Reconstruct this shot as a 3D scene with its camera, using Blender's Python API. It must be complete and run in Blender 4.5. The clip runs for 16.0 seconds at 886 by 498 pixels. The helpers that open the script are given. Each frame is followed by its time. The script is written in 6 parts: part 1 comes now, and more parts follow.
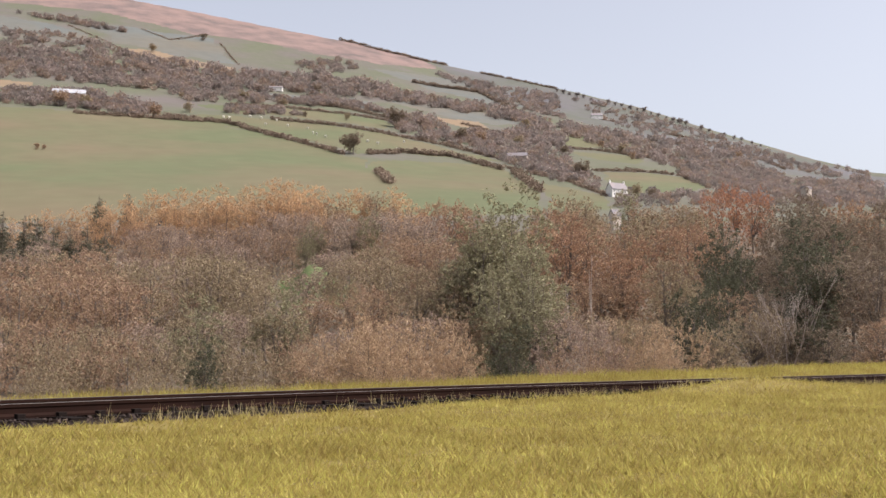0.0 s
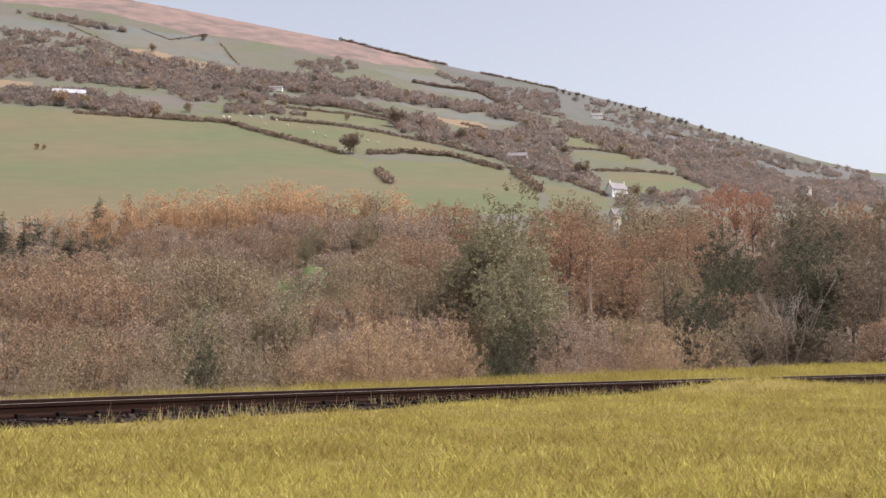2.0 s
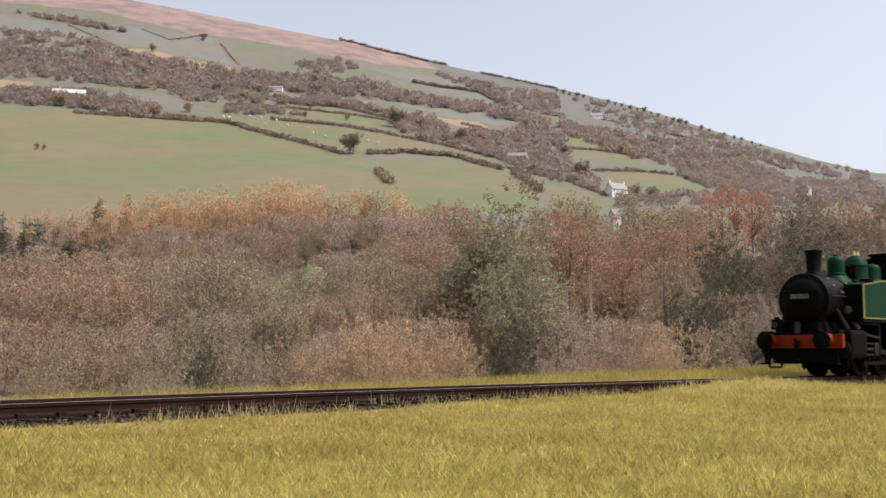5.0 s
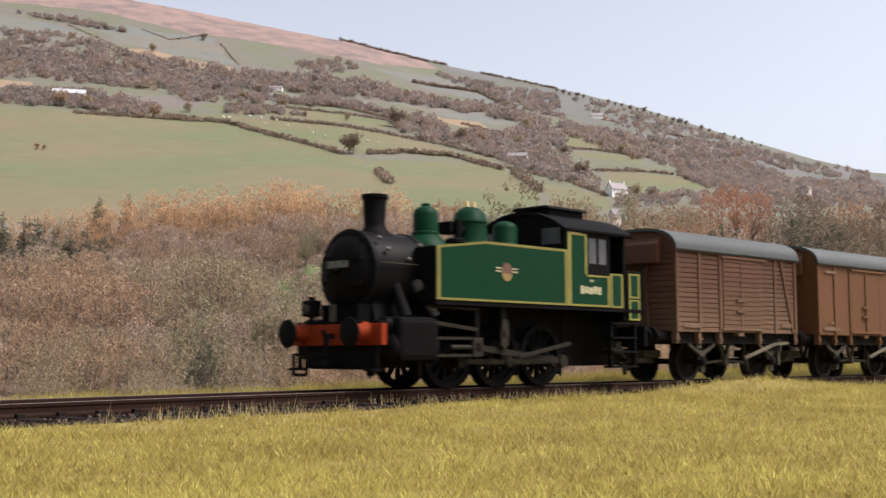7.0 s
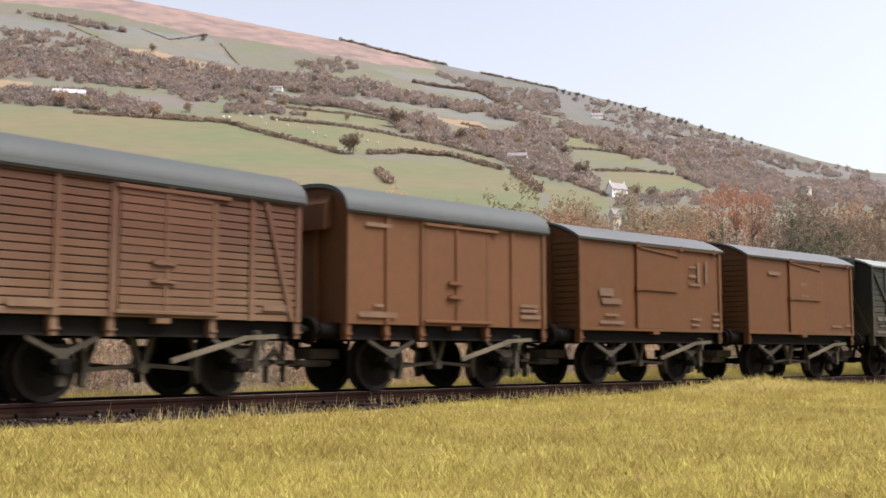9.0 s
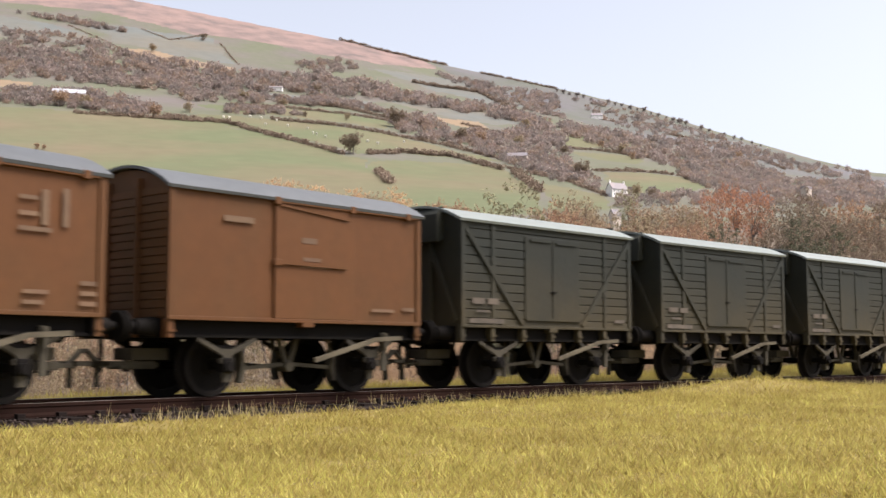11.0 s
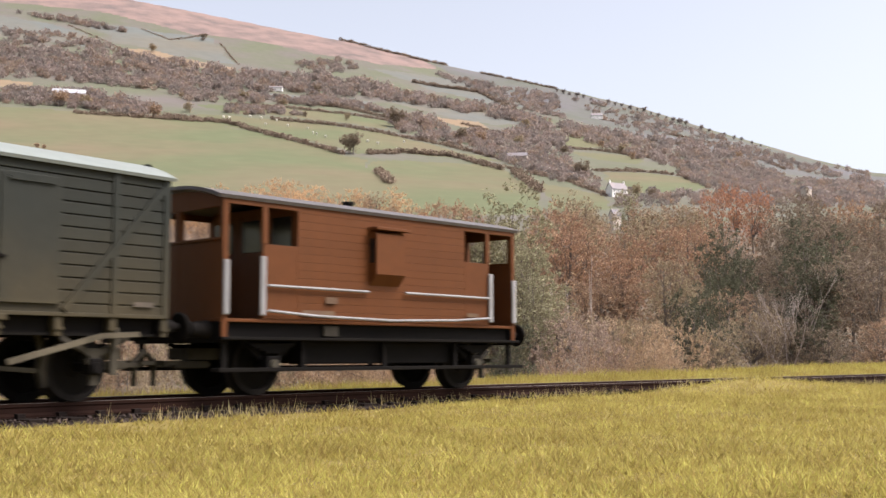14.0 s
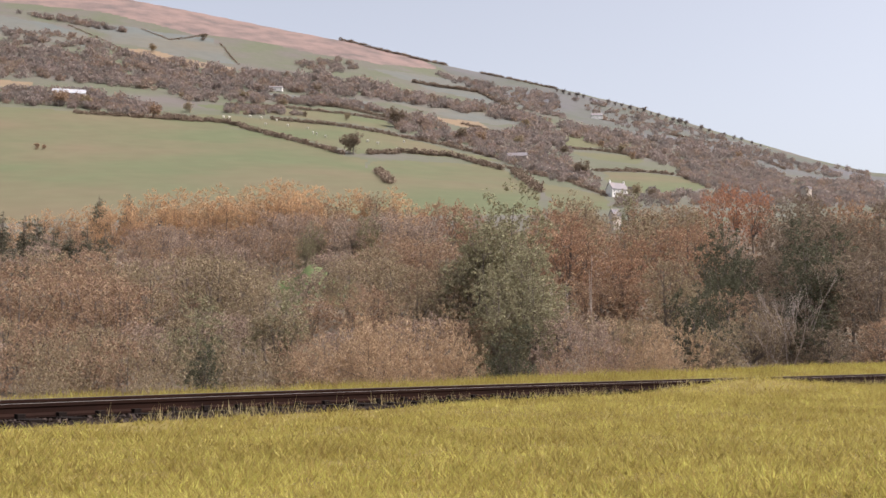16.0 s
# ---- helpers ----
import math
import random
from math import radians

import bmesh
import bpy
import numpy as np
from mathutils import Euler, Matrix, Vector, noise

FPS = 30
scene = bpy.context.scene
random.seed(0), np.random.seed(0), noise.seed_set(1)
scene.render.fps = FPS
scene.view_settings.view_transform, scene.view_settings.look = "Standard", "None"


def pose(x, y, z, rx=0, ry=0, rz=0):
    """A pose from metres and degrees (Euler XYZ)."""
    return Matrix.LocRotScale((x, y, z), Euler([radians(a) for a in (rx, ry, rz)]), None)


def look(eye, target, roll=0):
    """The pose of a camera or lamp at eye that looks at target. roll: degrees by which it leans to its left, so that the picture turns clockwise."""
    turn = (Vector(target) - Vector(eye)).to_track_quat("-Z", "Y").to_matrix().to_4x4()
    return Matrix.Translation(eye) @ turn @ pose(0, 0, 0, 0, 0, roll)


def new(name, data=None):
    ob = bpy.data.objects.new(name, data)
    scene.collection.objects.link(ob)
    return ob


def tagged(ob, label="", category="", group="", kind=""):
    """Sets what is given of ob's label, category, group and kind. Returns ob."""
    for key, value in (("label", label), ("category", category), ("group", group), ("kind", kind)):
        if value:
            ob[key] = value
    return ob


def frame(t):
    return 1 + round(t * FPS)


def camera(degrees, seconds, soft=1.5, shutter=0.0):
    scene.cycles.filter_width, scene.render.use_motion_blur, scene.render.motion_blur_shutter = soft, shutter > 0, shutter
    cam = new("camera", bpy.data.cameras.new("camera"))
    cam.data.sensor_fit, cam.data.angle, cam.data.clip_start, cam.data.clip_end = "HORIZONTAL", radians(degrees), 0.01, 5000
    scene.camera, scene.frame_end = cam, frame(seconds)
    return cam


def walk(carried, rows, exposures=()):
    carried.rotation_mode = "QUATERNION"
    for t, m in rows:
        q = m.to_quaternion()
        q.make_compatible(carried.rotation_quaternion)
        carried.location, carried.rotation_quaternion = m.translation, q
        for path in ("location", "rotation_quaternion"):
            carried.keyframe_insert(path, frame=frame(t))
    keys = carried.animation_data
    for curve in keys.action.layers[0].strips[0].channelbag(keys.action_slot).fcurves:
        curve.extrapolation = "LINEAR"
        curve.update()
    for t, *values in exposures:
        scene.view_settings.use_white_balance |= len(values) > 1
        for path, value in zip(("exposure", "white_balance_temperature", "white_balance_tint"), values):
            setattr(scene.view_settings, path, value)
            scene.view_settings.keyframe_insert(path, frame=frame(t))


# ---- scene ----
# A model railway in 4 mm scale, at its true size: track gauge 16.5 mm, wagons 70 mm long.
MM = 0.001
V = Vector

# ---- camera ----
EYE = V((0.0, -0.2112, 0.0084))
YAW, TILT, ROLL = 44.231, 5.366, -0.066
cam = camera(43.0, 16.0, soft=1.5, shutter=0.35)
CAM_POSE = pose(*EYE, 90 + TILT, 0, -YAW) @ pose(0, 0, 0, 0, 0, ROLL)
walk(cam, [(0.0, CAM_POSE), (16.0, CAM_POSE)],
     exposures=[(0.0, 1.1, 6500, 15), (4.2, 1.12, 6500, 15), (6.4, 1.19, 6500, 15), (7.2, 1.25, 6500, 15), (8.0, 1.40, 6500, 15), (12.5, 1.42, 6500, 15), (14.5, 1.34, 6500, 15), (15.3, 1.16, 6500, 15), (16.0, 1.1, 6500, 15)])

# ---- daylight ----
SUN_FROM = V((0.36, -0.46, 0.88)).normalized()
world = bpy.data.worlds.new("sky")
scene.world = world
world.use_nodes = True
wt = world.node_tree
sky = wt.nodes.new("ShaderNodeTexSky")
sky.sky_type, sky.sun_disc = "NISHITA", False
sky.sun_elevation = math.asin(SUN_FROM.z)
sky.sun_rotation = math.atan2(SUN_FROM.x, SUN_FROM.y)
sky.dust_density, sky.air_density = 3.0, 1.0
wt.nodes["Background"].inputs[1].default_value = 0.092
haze = wt.nodes.new("ShaderNodeHueSaturation")
haze.inputs["Saturation"].default_value = 0.42
wt.links.new(sky.outputs[0], haze.inputs["Color"])
wt.links.new(haze.outputs[0], wt.nodes["Background"].inputs[0])
sun = new("sun", bpy.data.lights.new("sun", "SUN"))
sun.data.energy, sun.data.angle, sun.data.color = 2.6, radians(30), (1.0, 0.95, 0.88)
sun.matrix_world = look(SUN_FROM * 5, (0, 0, 0))


# ---- materials ----
def material(name, colour, rough=0.7, metal=0.0, spread=0.15, scale=60.0, stain=None, amount=0.4,
             bump=0.0, per="object", hue=0.0, spec=0.4, thin=0.0, low=0.42, dust=None):
    """A painted or natural surface: grain at two scales, a stain colour that comes through in patches,
    and a lighter or darker tone for each object or each leaf."""
    m = bpy.data.materials.new(name)
    m.use_nodes = True
    n, l = m.node_tree.nodes, m.node_tree.links
    b = n["Principled BSDF"]
    b.inputs["Metallic"].default_value = metal
    b.inputs["Specular IOR Level"].default_value = spec
    co = n.new("ShaderNodeTexCoord")
    big, fine = n.new("ShaderNodeTexNoise"), n.new("ShaderNodeTexNoise")
    for tex, s, d in ((big, scale, 4.0), (fine, scale * 9, 3.0)):
        tex.inputs["Scale"].default_value, tex.inputs["Detail"].default_value = s, d
        l.new(co.outputs["Object"], tex.inputs["Vector"])
    mix = n.new("ShaderNodeMix")
    mix.data_type = "RGBA"
    mix.inputs["A"].default_value = (*colour, 1)
    mix.inputs["B"].default_value = (*(stain or [c * 0.55 for c in colour]), 1)
    ramp = n.new("ShaderNodeMapRange")
    ramp.inputs["From Min"].default_value, ramp.inputs["From Max"].default_value = low, low + 0.3
    ramp.inputs["To Max"].default_value = amount
    l.new(big.outputs["Fac"], ramp.inputs["Value"])
    l.new(ramp.outputs["Result"], mix.inputs["Factor"])
    tone = n.new("ShaderNodeHueSaturation")
    value = n.new("ShaderNodeMath")
    value.operation = "ADD"
    one = n.new("ShaderNodeMapRange")
    one.inputs["To Min"].default_value, one.inputs["To Max"].default_value = -spread, spread
    rnd = n.new("ShaderNodeNewGeometry" if per == "island" else "ShaderNodeObjectInfo")
    l.new(rnd.outputs["Random Per Island" if per == "island" else "Random"], one.inputs["Value"])
    two = n.new("ShaderNodeMapRange")
    two.inputs["To Min"].default_value, two.inputs["To Max"].default_value = 0.86, 1.14
    l.new(fine.outputs["Fac"], two.inputs["Value"])
    l.new(one.outputs["Result"], value.inputs[0])
    l.new(two.outputs["Result"], value.inputs[1])
    l.new(value.outputs["Value"], tone.inputs["Value"])
    if hue:
        turn = n.new("ShaderNodeMapRange")
        turn.inputs["To Min"].default_value, turn.inputs["To Max"].default_value = 0.5 - hue, 0.5 + hue
        l.new(rnd.outputs["Random Per Island" if per == "island" else "Random"], turn.inputs["Value"])
        l.new(turn.outputs["Result"], tone.inputs["Hue"])
    if dust:
        # road dust thrown up from the track, thinning out with height and broken into patches
        at, up, part_z = n.new("ShaderNodeNewGeometry"), n.new("ShaderNodeSeparateXYZ"), n.new("ShaderNodeMapRange")
        part_z.inputs["From Min"].default_value, part_z.inputs["From Max"].default_value = 0.034, 0.013
        part_z.inputs["To Max"].default_value = 0.85
        l.new(at.outputs["Position"], up.inputs["Vector"])
        l.new(up.outputs["Z"], part_z.inputs["Value"])
        patch, dusty = n.new("ShaderNodeMath"), n.new("ShaderNodeMix")
        patch.operation, dusty.data_type = "MULTIPLY", "RGBA"
        patch.use_clamp = True
        l.new(part_z.outputs["Result"], patch.inputs[0])
        cover = n.new("ShaderNodeMapRange")
        cover.inputs["From Min"].default_value, cover.inputs["From Max"].default_value = 0.3, 0.6
        cover.inputs["To Min"].default_value = 0.35
        l.new(big.outputs["Fac"], cover.inputs["Value"])
        l.new(cover.outputs["Result"], patch.inputs[1])
        l.new(patch.outputs["Value"], dusty.inputs["Factor"])
        dusty.inputs["B"].default_value = (*dust, 1)
        l.new(mix.outputs["Result"], dusty.inputs["A"])
        mix = dusty
    l.new(mix.outputs["Result"], tone.inputs["Color"])
    l.new(tone.outputs["Color"], b.inputs["Base Color"])
    gloss = n.new("ShaderNodeMapRange")
    gloss.inputs["To Min"].default_value, gloss.inputs["To Max"].default_value = rough - 0.08, min(1.0, rough + 0.12)
    l.new(big.outputs["Fac"], gloss.inputs["Value"])
    l.new(gloss.outputs["Result"], b.inputs["Roughness"])
    if bump:
        bm = n.new("ShaderNodeBump")
        bm.inputs["Strength"].default_value, bm.inputs["Distance"].default_value = bump, 0.4 * MM
        l.new(fine.outputs["Fac"], bm.inputs["Height"])
        l.new(bm.outputs["Normal"], b.inputs["Normal"])
    if thin:
        # thin leaves let part of the light through
        glow, both = n.new("ShaderNodeBsdfTranslucent"), n.new("ShaderNodeMixShader")
        both.inputs["Fac"].default_value = thin
        l.new(tone.outputs["Color"], glow.inputs["Color"])
        l.new(b.outputs["BSDF"], both.inputs[1])
        l.new(glow.outputs["BSDF"], both.inputs[2])
        l.new(both.outputs["Shader"], n["Material Output"].inputs["Surface"])
    return m


# ---- mesh helpers, in millimetres ----
def part(name, bm, mat, parent=None, label="", smooth=False):
    me = bpy.data.meshes.new(name)
    for v in bm.verts:
        v.co *= MM
    bm.normal_update()
    bm.to_mesh(me)
    bm.free()
    me.materials.append(mat)
    if smooth:
        me.polygons.foreach_set("use_smooth", [True] * len(me.polygons))
        me.set_sharp_from_angle(angle=radians(40))
    ob = new(name, me)
    ob.parent = parent
    if label:
        tagged(ob, label)
    return ob


def box(bm, x0, x1, y0, y1, z0, z1, soft=0.0):
    made = bmesh.ops.create_cube(bm, size=1.0, matrix=Matrix.Translation(((x0 + x1) / 2, (y0 + y1) / 2, (z0 + z1) / 2))
                                 @ Matrix.Diagonal((abs(x1 - x0), abs(y1 - y0), abs(z1 - z0), 1)))
    if soft:
        bmesh.ops.bevel(bm, geom=list({e for v in made["verts"] for e in v.link_edges}), offset=soft, segments=2,
                        affect="EDGES", profile=0.6)


def bar(bm, a, b, w, d):
    """A flat bar from a to b, w wide across y and d deep."""
    a, b = V(a), V(b)
    run = b - a
    q = run.to_track_quat("X", "Z").to_matrix().to_4x4()
    bmesh.ops.create_cube(bm, size=1.0, matrix=Matrix.Translation((a + b) / 2) @ q @ Matrix.Diagonal((run.length, w, d, 1)))


def rod(bm, a, b, r, r2=None, seg=10):
    a, b = V(a), V(b)
    q = (b - a).to_track_quat("Z", "Y").to_matrix().to_4x4()
    bmesh.ops.create_cone(bm, cap_ends=True, segments=seg, radius1=r, radius2=r if r2 is None else r2, depth=(b - a).length,
                          matrix=Matrix.Translation((a + b) / 2) @ q)


def lathe(bm, rings, place, axis="z", seg=20):
    """A turned form: rings of (radius, height) about an axis through place."""
    px, py, pz = place
    loops = []
    for r, h in rings:
        ring = []
        for i in range(seg):
            c, s = math.cos(2 * math.pi * i / seg) * r, math.sin(2 * math.pi * i / seg) * r
            at = {"z": (px + c, py + s, pz + h), "x": (px + h, py + c, pz + s), "y": (px + c, py + h, pz - s)}[axis]
            ring.append(bm.verts.new(at))
        loops.append(ring)
    for a, b in zip(loops, loops[1:]):
        for i in range(seg):
            bm.faces.new((a[i], a[(i + 1) % seg], b[(i + 1) % seg], b[i]))
    bm.faces.new(loops[0][::-1])
    bm.faces.new(loops[-1])
    bmesh.ops.recalc_face_normals(bm, faces=bm.faces)


def slab(bm, outline, a, b, axis="y"):
    """A plate of the given outline, from a to b along an axis (outline in the other two axes, in their order)."""
    def at(p, k):
        return {"y": (p[0], k, p[1]), "x": (k, p[0], p[1]), "z": (p[0], p[1], k)}[axis]
    one = [bm.verts.new(at(p, a)) for p in outline]
    two = [bm.verts.new(at(p, b)) for p in outline]
    n = len(outline)
    faces = [bm.faces.new(one), bm.faces.new(two[::-1])]
    faces += [bm.faces.new((one[i], two[i], two[(i + 1) % n], one[(i + 1) % n])) for i in range(n)]
    bmesh.ops.recalc_face_normals(bm, faces=faces)


def raw(name, verts, faces, mat, parent=None, label=""):
    me = bpy.data.meshes.new(name)
    me.from_pydata(verts, [], faces)
    me.materials.append(mat)
    ob = new(name, me)
    ob.parent = parent
    if label:
        tagged(ob, label)
    return ob


SHARED = {}


def shared(name, build, mat, parent, place=(0, 0, 0), label="", smooth=False):
    """A part whose mesh is made once and used again by its like."""
    if name not in SHARED:
        bm = bmesh.new()
        build(bm)
        ob = part(name.split("/")[0], bm, mat, parent, label, smooth)
        SHARED[name] = ob.data
    else:
        ob = new(name.split("/")[0], SHARED[name])
        ob.parent = parent
        if label:
            tagged(ob, label)
    ob.location = V(place) * MM
    return ob


def one(name, mat, parent, build, label="", smooth=False, place=(0, 0, 0)):
    bm = bmesh.new()
    build(bm)
    ob = part(name, bm, mat, parent, label, smooth)
    ob.location = V(place) * MM
    return ob


# ---- the line of the track: its bend, in millimetres along it ----
STEP = 5.0
LINE = {}


def lay_line():
    def bend(s):
        u = min(max(s - 250.0, -210.0), 330.0)
        return -4.655e-4 * u + 2.222e-6 * u * u
    for way in (1, -1):
        x, y, s = 250.0, 0.0, 250.0
        LINE[round(s / STEP)] = (x, y, bend(s))
        while -1300 < s < 2300:
            th = bend(s + way * STEP / 2)
            x, y, s = x + way * STEP * math.cos(th), y + way * STEP * math.sin(th), s + way * STEP
            LINE[round(s / STEP)] = (x, y, bend(s))


lay_line()


def on_line(s, d=0.0):
    """The place s mm along the track and d mm beside it (away from the camera), and the heading there."""
    k = math.floor(s / STEP)
    f = s / STEP - k
    a, b = LINE[k], LINE[k + 1]
    x, y, th = (a[i] + (b[i] - a[i]) * f for i in range(3))
    return x - math.sin(th) * d, y + math.cos(th) * d, th


LINE_XY = np.array([LINE[k][:2] for k in sorted(LINE)])
LINE_S = np.array([k * STEP for k in sorted(LINE)])
LINE_TH = np.array([LINE[k][2] for k in sorted(LINE)])


def off_line(x, y):
    """For arrays of x and y in mm: how far along the track and beside it they lie."""
    s, d = np.empty(len(x)), np.empty(len(x))
    for i in range(0, len(x), 4000):
        dx = x[i:i + 4000, None] - LINE_XY[None, ::4, 0]
        dy = y[i:i + 4000, None] - LINE_XY[None, ::4, 1]
        k = np.argmin(dx * dx + dy * dy, axis=1) * 4
        ex, ey = x[i:i + 4000] - LINE_XY[k, 0], y[i:i + 4000] - LINE_XY[k, 1]
        c, n = np.cos(LINE_TH[k]), np.sin(LINE_TH[k])
        s[i:i + 4000] = LINE_S[k] + ex * c + ey * n
        d[i:i + 4000] = -ex * n + ey * c
    return s, d


# ---- ground: bank beside the line, valley, hillside ----
FWD = V((math.sin(radians(YAW)), math.cos(radians(YAW)), 0))
SIDE = V((FWD.y, -FWD.x, 0))


def spot(bearing, away):
    """A place in plan: bearing as the slope across the valley's axis, away in metres along it."""
    p = EYE + FWD * away + SIDE * (bearing * away)
    return p.x, p.y


def rough(x, y, size, seed=0.0):
    return noise.noise((x / size + seed, y / size - seed, seed * 1.7))


RIDGE_AT = [-1.2, -0.561, -0.405, -0.283, -0.177, -0.084, -0.012, 0.103, 0.177, 0.263, 0.334, 0.387, 0.465, 0.718, 1.2]
RIDGE_UP = [0.42, 0.3707, 0.3428, 0.3225, 0.3013, 0.2828, 0.2644, 0.2402, 0.2225, 0.1954, 0.1747, 0.1623, 0.1561, 0.1445, 0.11]
FLOOR_AT = [0.3, 0.45, 0.62, 0.8, 1.0, 1.5, 2.2, 3.0]
FLOOR_UP = [-0.15, -0.09, -0.060, -0.050, -0.035, 0.015, 0.065, 0.115]
FAR = 12.0


def hill(bearing, away):
    """Height in metres of the valley and the hillside."""
    if away <= 3.0:
        e = float(np.interp(away, FLOOR_AT, FLOOR_UP))
    else:
        top = float(np.interp(bearing, RIDGE_AT, RIDGE_UP))
        g = min(1.0, (away - 3.0) / (FAR - 3.0)) ** 0.72
        e = 0.115 + (top - 0.115) * g
        if away > FAR:
            e -= (away - FAR) * 0.03
    x, y = bearing * away, away
    # a small grassy knoll in the wood
    knoll = 0.058 * math.exp(-((bearing + 0.115) / 0.022) ** 2 - ((away - 2.0) / 0.16) ** 2)
    return EYE.z + e * away + knoll + 0.004 * max(0.0, away - 2.5) * rough(x, y, 1.1, 3.0) * (1 if away < FAR - 0.5 else 0.2)


LUMP = 328.0        # where the grass swells up before the rails, along the track


def bank(s, d):
    """Height in mm of the layout's surface at s along and d beside the track."""
    wob = 0.7 * rough(s, d, 45.0, 1.0) + 0.35 * rough(s, d, 14.0, 2.0)
    if d < 0:
        k = -d
        right = min(1.0, max(0.0, (s - 168.0) / 14.0))
        shoulder = -3.3 - 1.7 * min(1.0, max(0.0, (k - 13.0) / 11.0)) * (1 - right) - 0.2 * right * min(1.0, max(0.0, (k - 12) / 4))
        lump = 3.9 * math.exp(-((s - LUMP) / 44.0) ** 2 - ((k - 19.0) / 9.0) ** 2)
        z = shoulder + lump - 1.6 * min(1.0, max(0.0, (k - 40.0) / 60.0)) * right
        return z + wob * min(1.0, max(0.0, (k - 14.0) / 10.0))
    rise = min(1.0, max(0.0, (d - 14.0) / 30.0))
    up = float(np.interp(s, [0, 120, 250, 400, 550], [-0.8, 0.4, 2.2, 4.4, 5.8]))
    z = -3.6 + rise * up - 1.4 * max(0.0, d - 55.0) ** 1.2 * 0.12
    return max(z, -60.0) + wob * rise


def surface(x, y):
    """Height in metres of the one sheet of ground at a place in plan, and its bearing and distance."""
    dx, dy = x - EYE.x, y - EYE.y
    f, c = dx * FWD.x + dy * FWD.y, dx * SIDE.x + dy * SIDE.y
    r, phi = math.hypot(f, c), math.atan2(c, f)
    held = min(max(phi, -0.87), 0.87)
    bearing, away = math.tan(held), r * math.cos(held)
    z = hill(bearing, away) if away > 0.3 else EYE.z - 0.045
    out = min(1.0, max(0.0, (abs(phi) - 0.9) / 1.2))
    return z * (1 - out) + (-0.008 - 0.002 * r) * out, bearing, away


FIELDS = []


def field(ground_kind, *outline):
    """A field of the hillside: the number of its material and its corners, as bearing and distance."""
    # the outermost fields run on beyond the view
    wide = [(b - 0.06 if b < -0.39 else b + 0.06 if b > 0.38 else b, v) for b, v in outline]
    FIELDS.append((wide, ground_kind))


field(2, (-0.4, 6.11), (-0.262, 6.37), (-0.216, 6.38), (-0.145, 5.89), (-0.093, 5.32), (-0.073, 5.14), (-0.048, 4.13), (-0.042, 3.2), (-0.396, 3.0))
field(2, (-0.068, 5.09), (-0.043, 5.29), (0.049, 5.54), (0.089, 4.07), (0.089, 3.25), (-0.042, 3.2))
field(2, (-0.247, 6.44), (-0.216, 6.72), (-0.155, 6.73), (-0.048, 6.59), (0.054, 5.8), (-0.043, 5.66), (-0.073, 5.41), (-0.094, 5.58), (-0.145, 6.07))
field(2, (-0.222, 7.14), (-0.155, 7.35), (-0.053, 7.35), (-0.048, 6.85), (-0.155, 6.92), (-0.196, 6.83))
field(6, (-0.181, 7.53), (-0.073, 7.91), (-0.058, 8.42), (-0.114, 8.27), (-0.186, 8.08))
field(6, (-0.053, 8.84), (0.039, 8.99), (0.09, 8.92), (0.049, 8.04), (-0.043, 8.43))
field(4, (-0.022, 8.02), (0.034, 8.12), (0.046, 7.54), (0.008, 7.71))
field(4, (-0.292, 9.36), (-0.253, 9.45), (-0.191, 9.24), (-0.197, 9.01), (-0.253, 8.9))
field(4, (-0.171, 10.15), (-0.135, 10.2), (-0.143, 9.92))
field(6, (-0.403, 10.43), (-0.341, 10.0), (-0.292, 9.22), (-0.402, 9.0))
field(6, (-0.336, 10.52), (-0.212, 10.62), (-0.186, 9.48), (-0.253, 9.45), (-0.295, 9.54))
field(5, (-0.207, 10.88), (-0.135, 10.69), (-0.114, 9.19), (-0.186, 9.48))
field(6, (-0.068, 10.43), (0.039, 11.18), (0.077, 9.78), (0.049, 9.6), (-0.017, 10.01))
field(2, (0.105, 8.09), (0.141, 8.37), (0.191, 8.29), (0.11, 7.11))
field(2, (0.115, 6.92), (0.181, 7.26), (0.176, 6.52), (0.14, 6.55))
field(2, (0.143, 5.74), (0.186, 5.97), (0.237, 5.91), (0.231, 5.05), (0.175, 4.43), (0.15, 5.14))
field(2, (0.089, 4.76), (0.145, 4.18), (0.15, 3.53), (0.099, 3.36))
field(6, (0.242, 5.98), (0.282, 6.03), (0.307, 5.12), (0.262, 5.12))
field(3, (-0.405, 12.0), (-0.283, 12.0), (-0.177, 12.0), (-0.084, 12.0), (-0.012, 12.0), (-0.007, 11.56), (-0.063, 10.78), (-0.146, 10.92), (-0.223, 10.77), (-0.311, 11.06), (-0.404, 10.76))
field(6, (0.162, 11.59), (0.202, 11.56), (0.263, 11.21), (0.268, 10.63), (0.202, 10.11))
field(4, (-0.401, 7.19), (-0.37, 7.23), (-0.373, 6.98), (-0.401, 6.87))
# the far right slope, its distance haze put into a bluish grey ground colour
field(7, (-0.012, 11.91), (0.103, 11.9), (0.263, 11.68), (0.386, 11.44), (0.398, 8.47), (0.262, 8.6), (0.136, 9.07), (0.034, 10.92))
field(8, (-0.145, 1.8), (-0.075, 1.8), (-0.075, 2.2), (-0.145, 2.2))


def inside(outline, px, py):
    hit = np.zeros(len(px), bool)
    n = len(outline)
    for i in range(n):
        (x0, y0), (x1, y1) = outline[i], outline[(i + 1) % n]
        if y0 == y1:
            continue
        cross = ((y0 > py) != (y1 > py)) & (px < (x1 - x0) * (py - y0) / (y1 - y0) + x0)
        hit ^= cross
    return hit


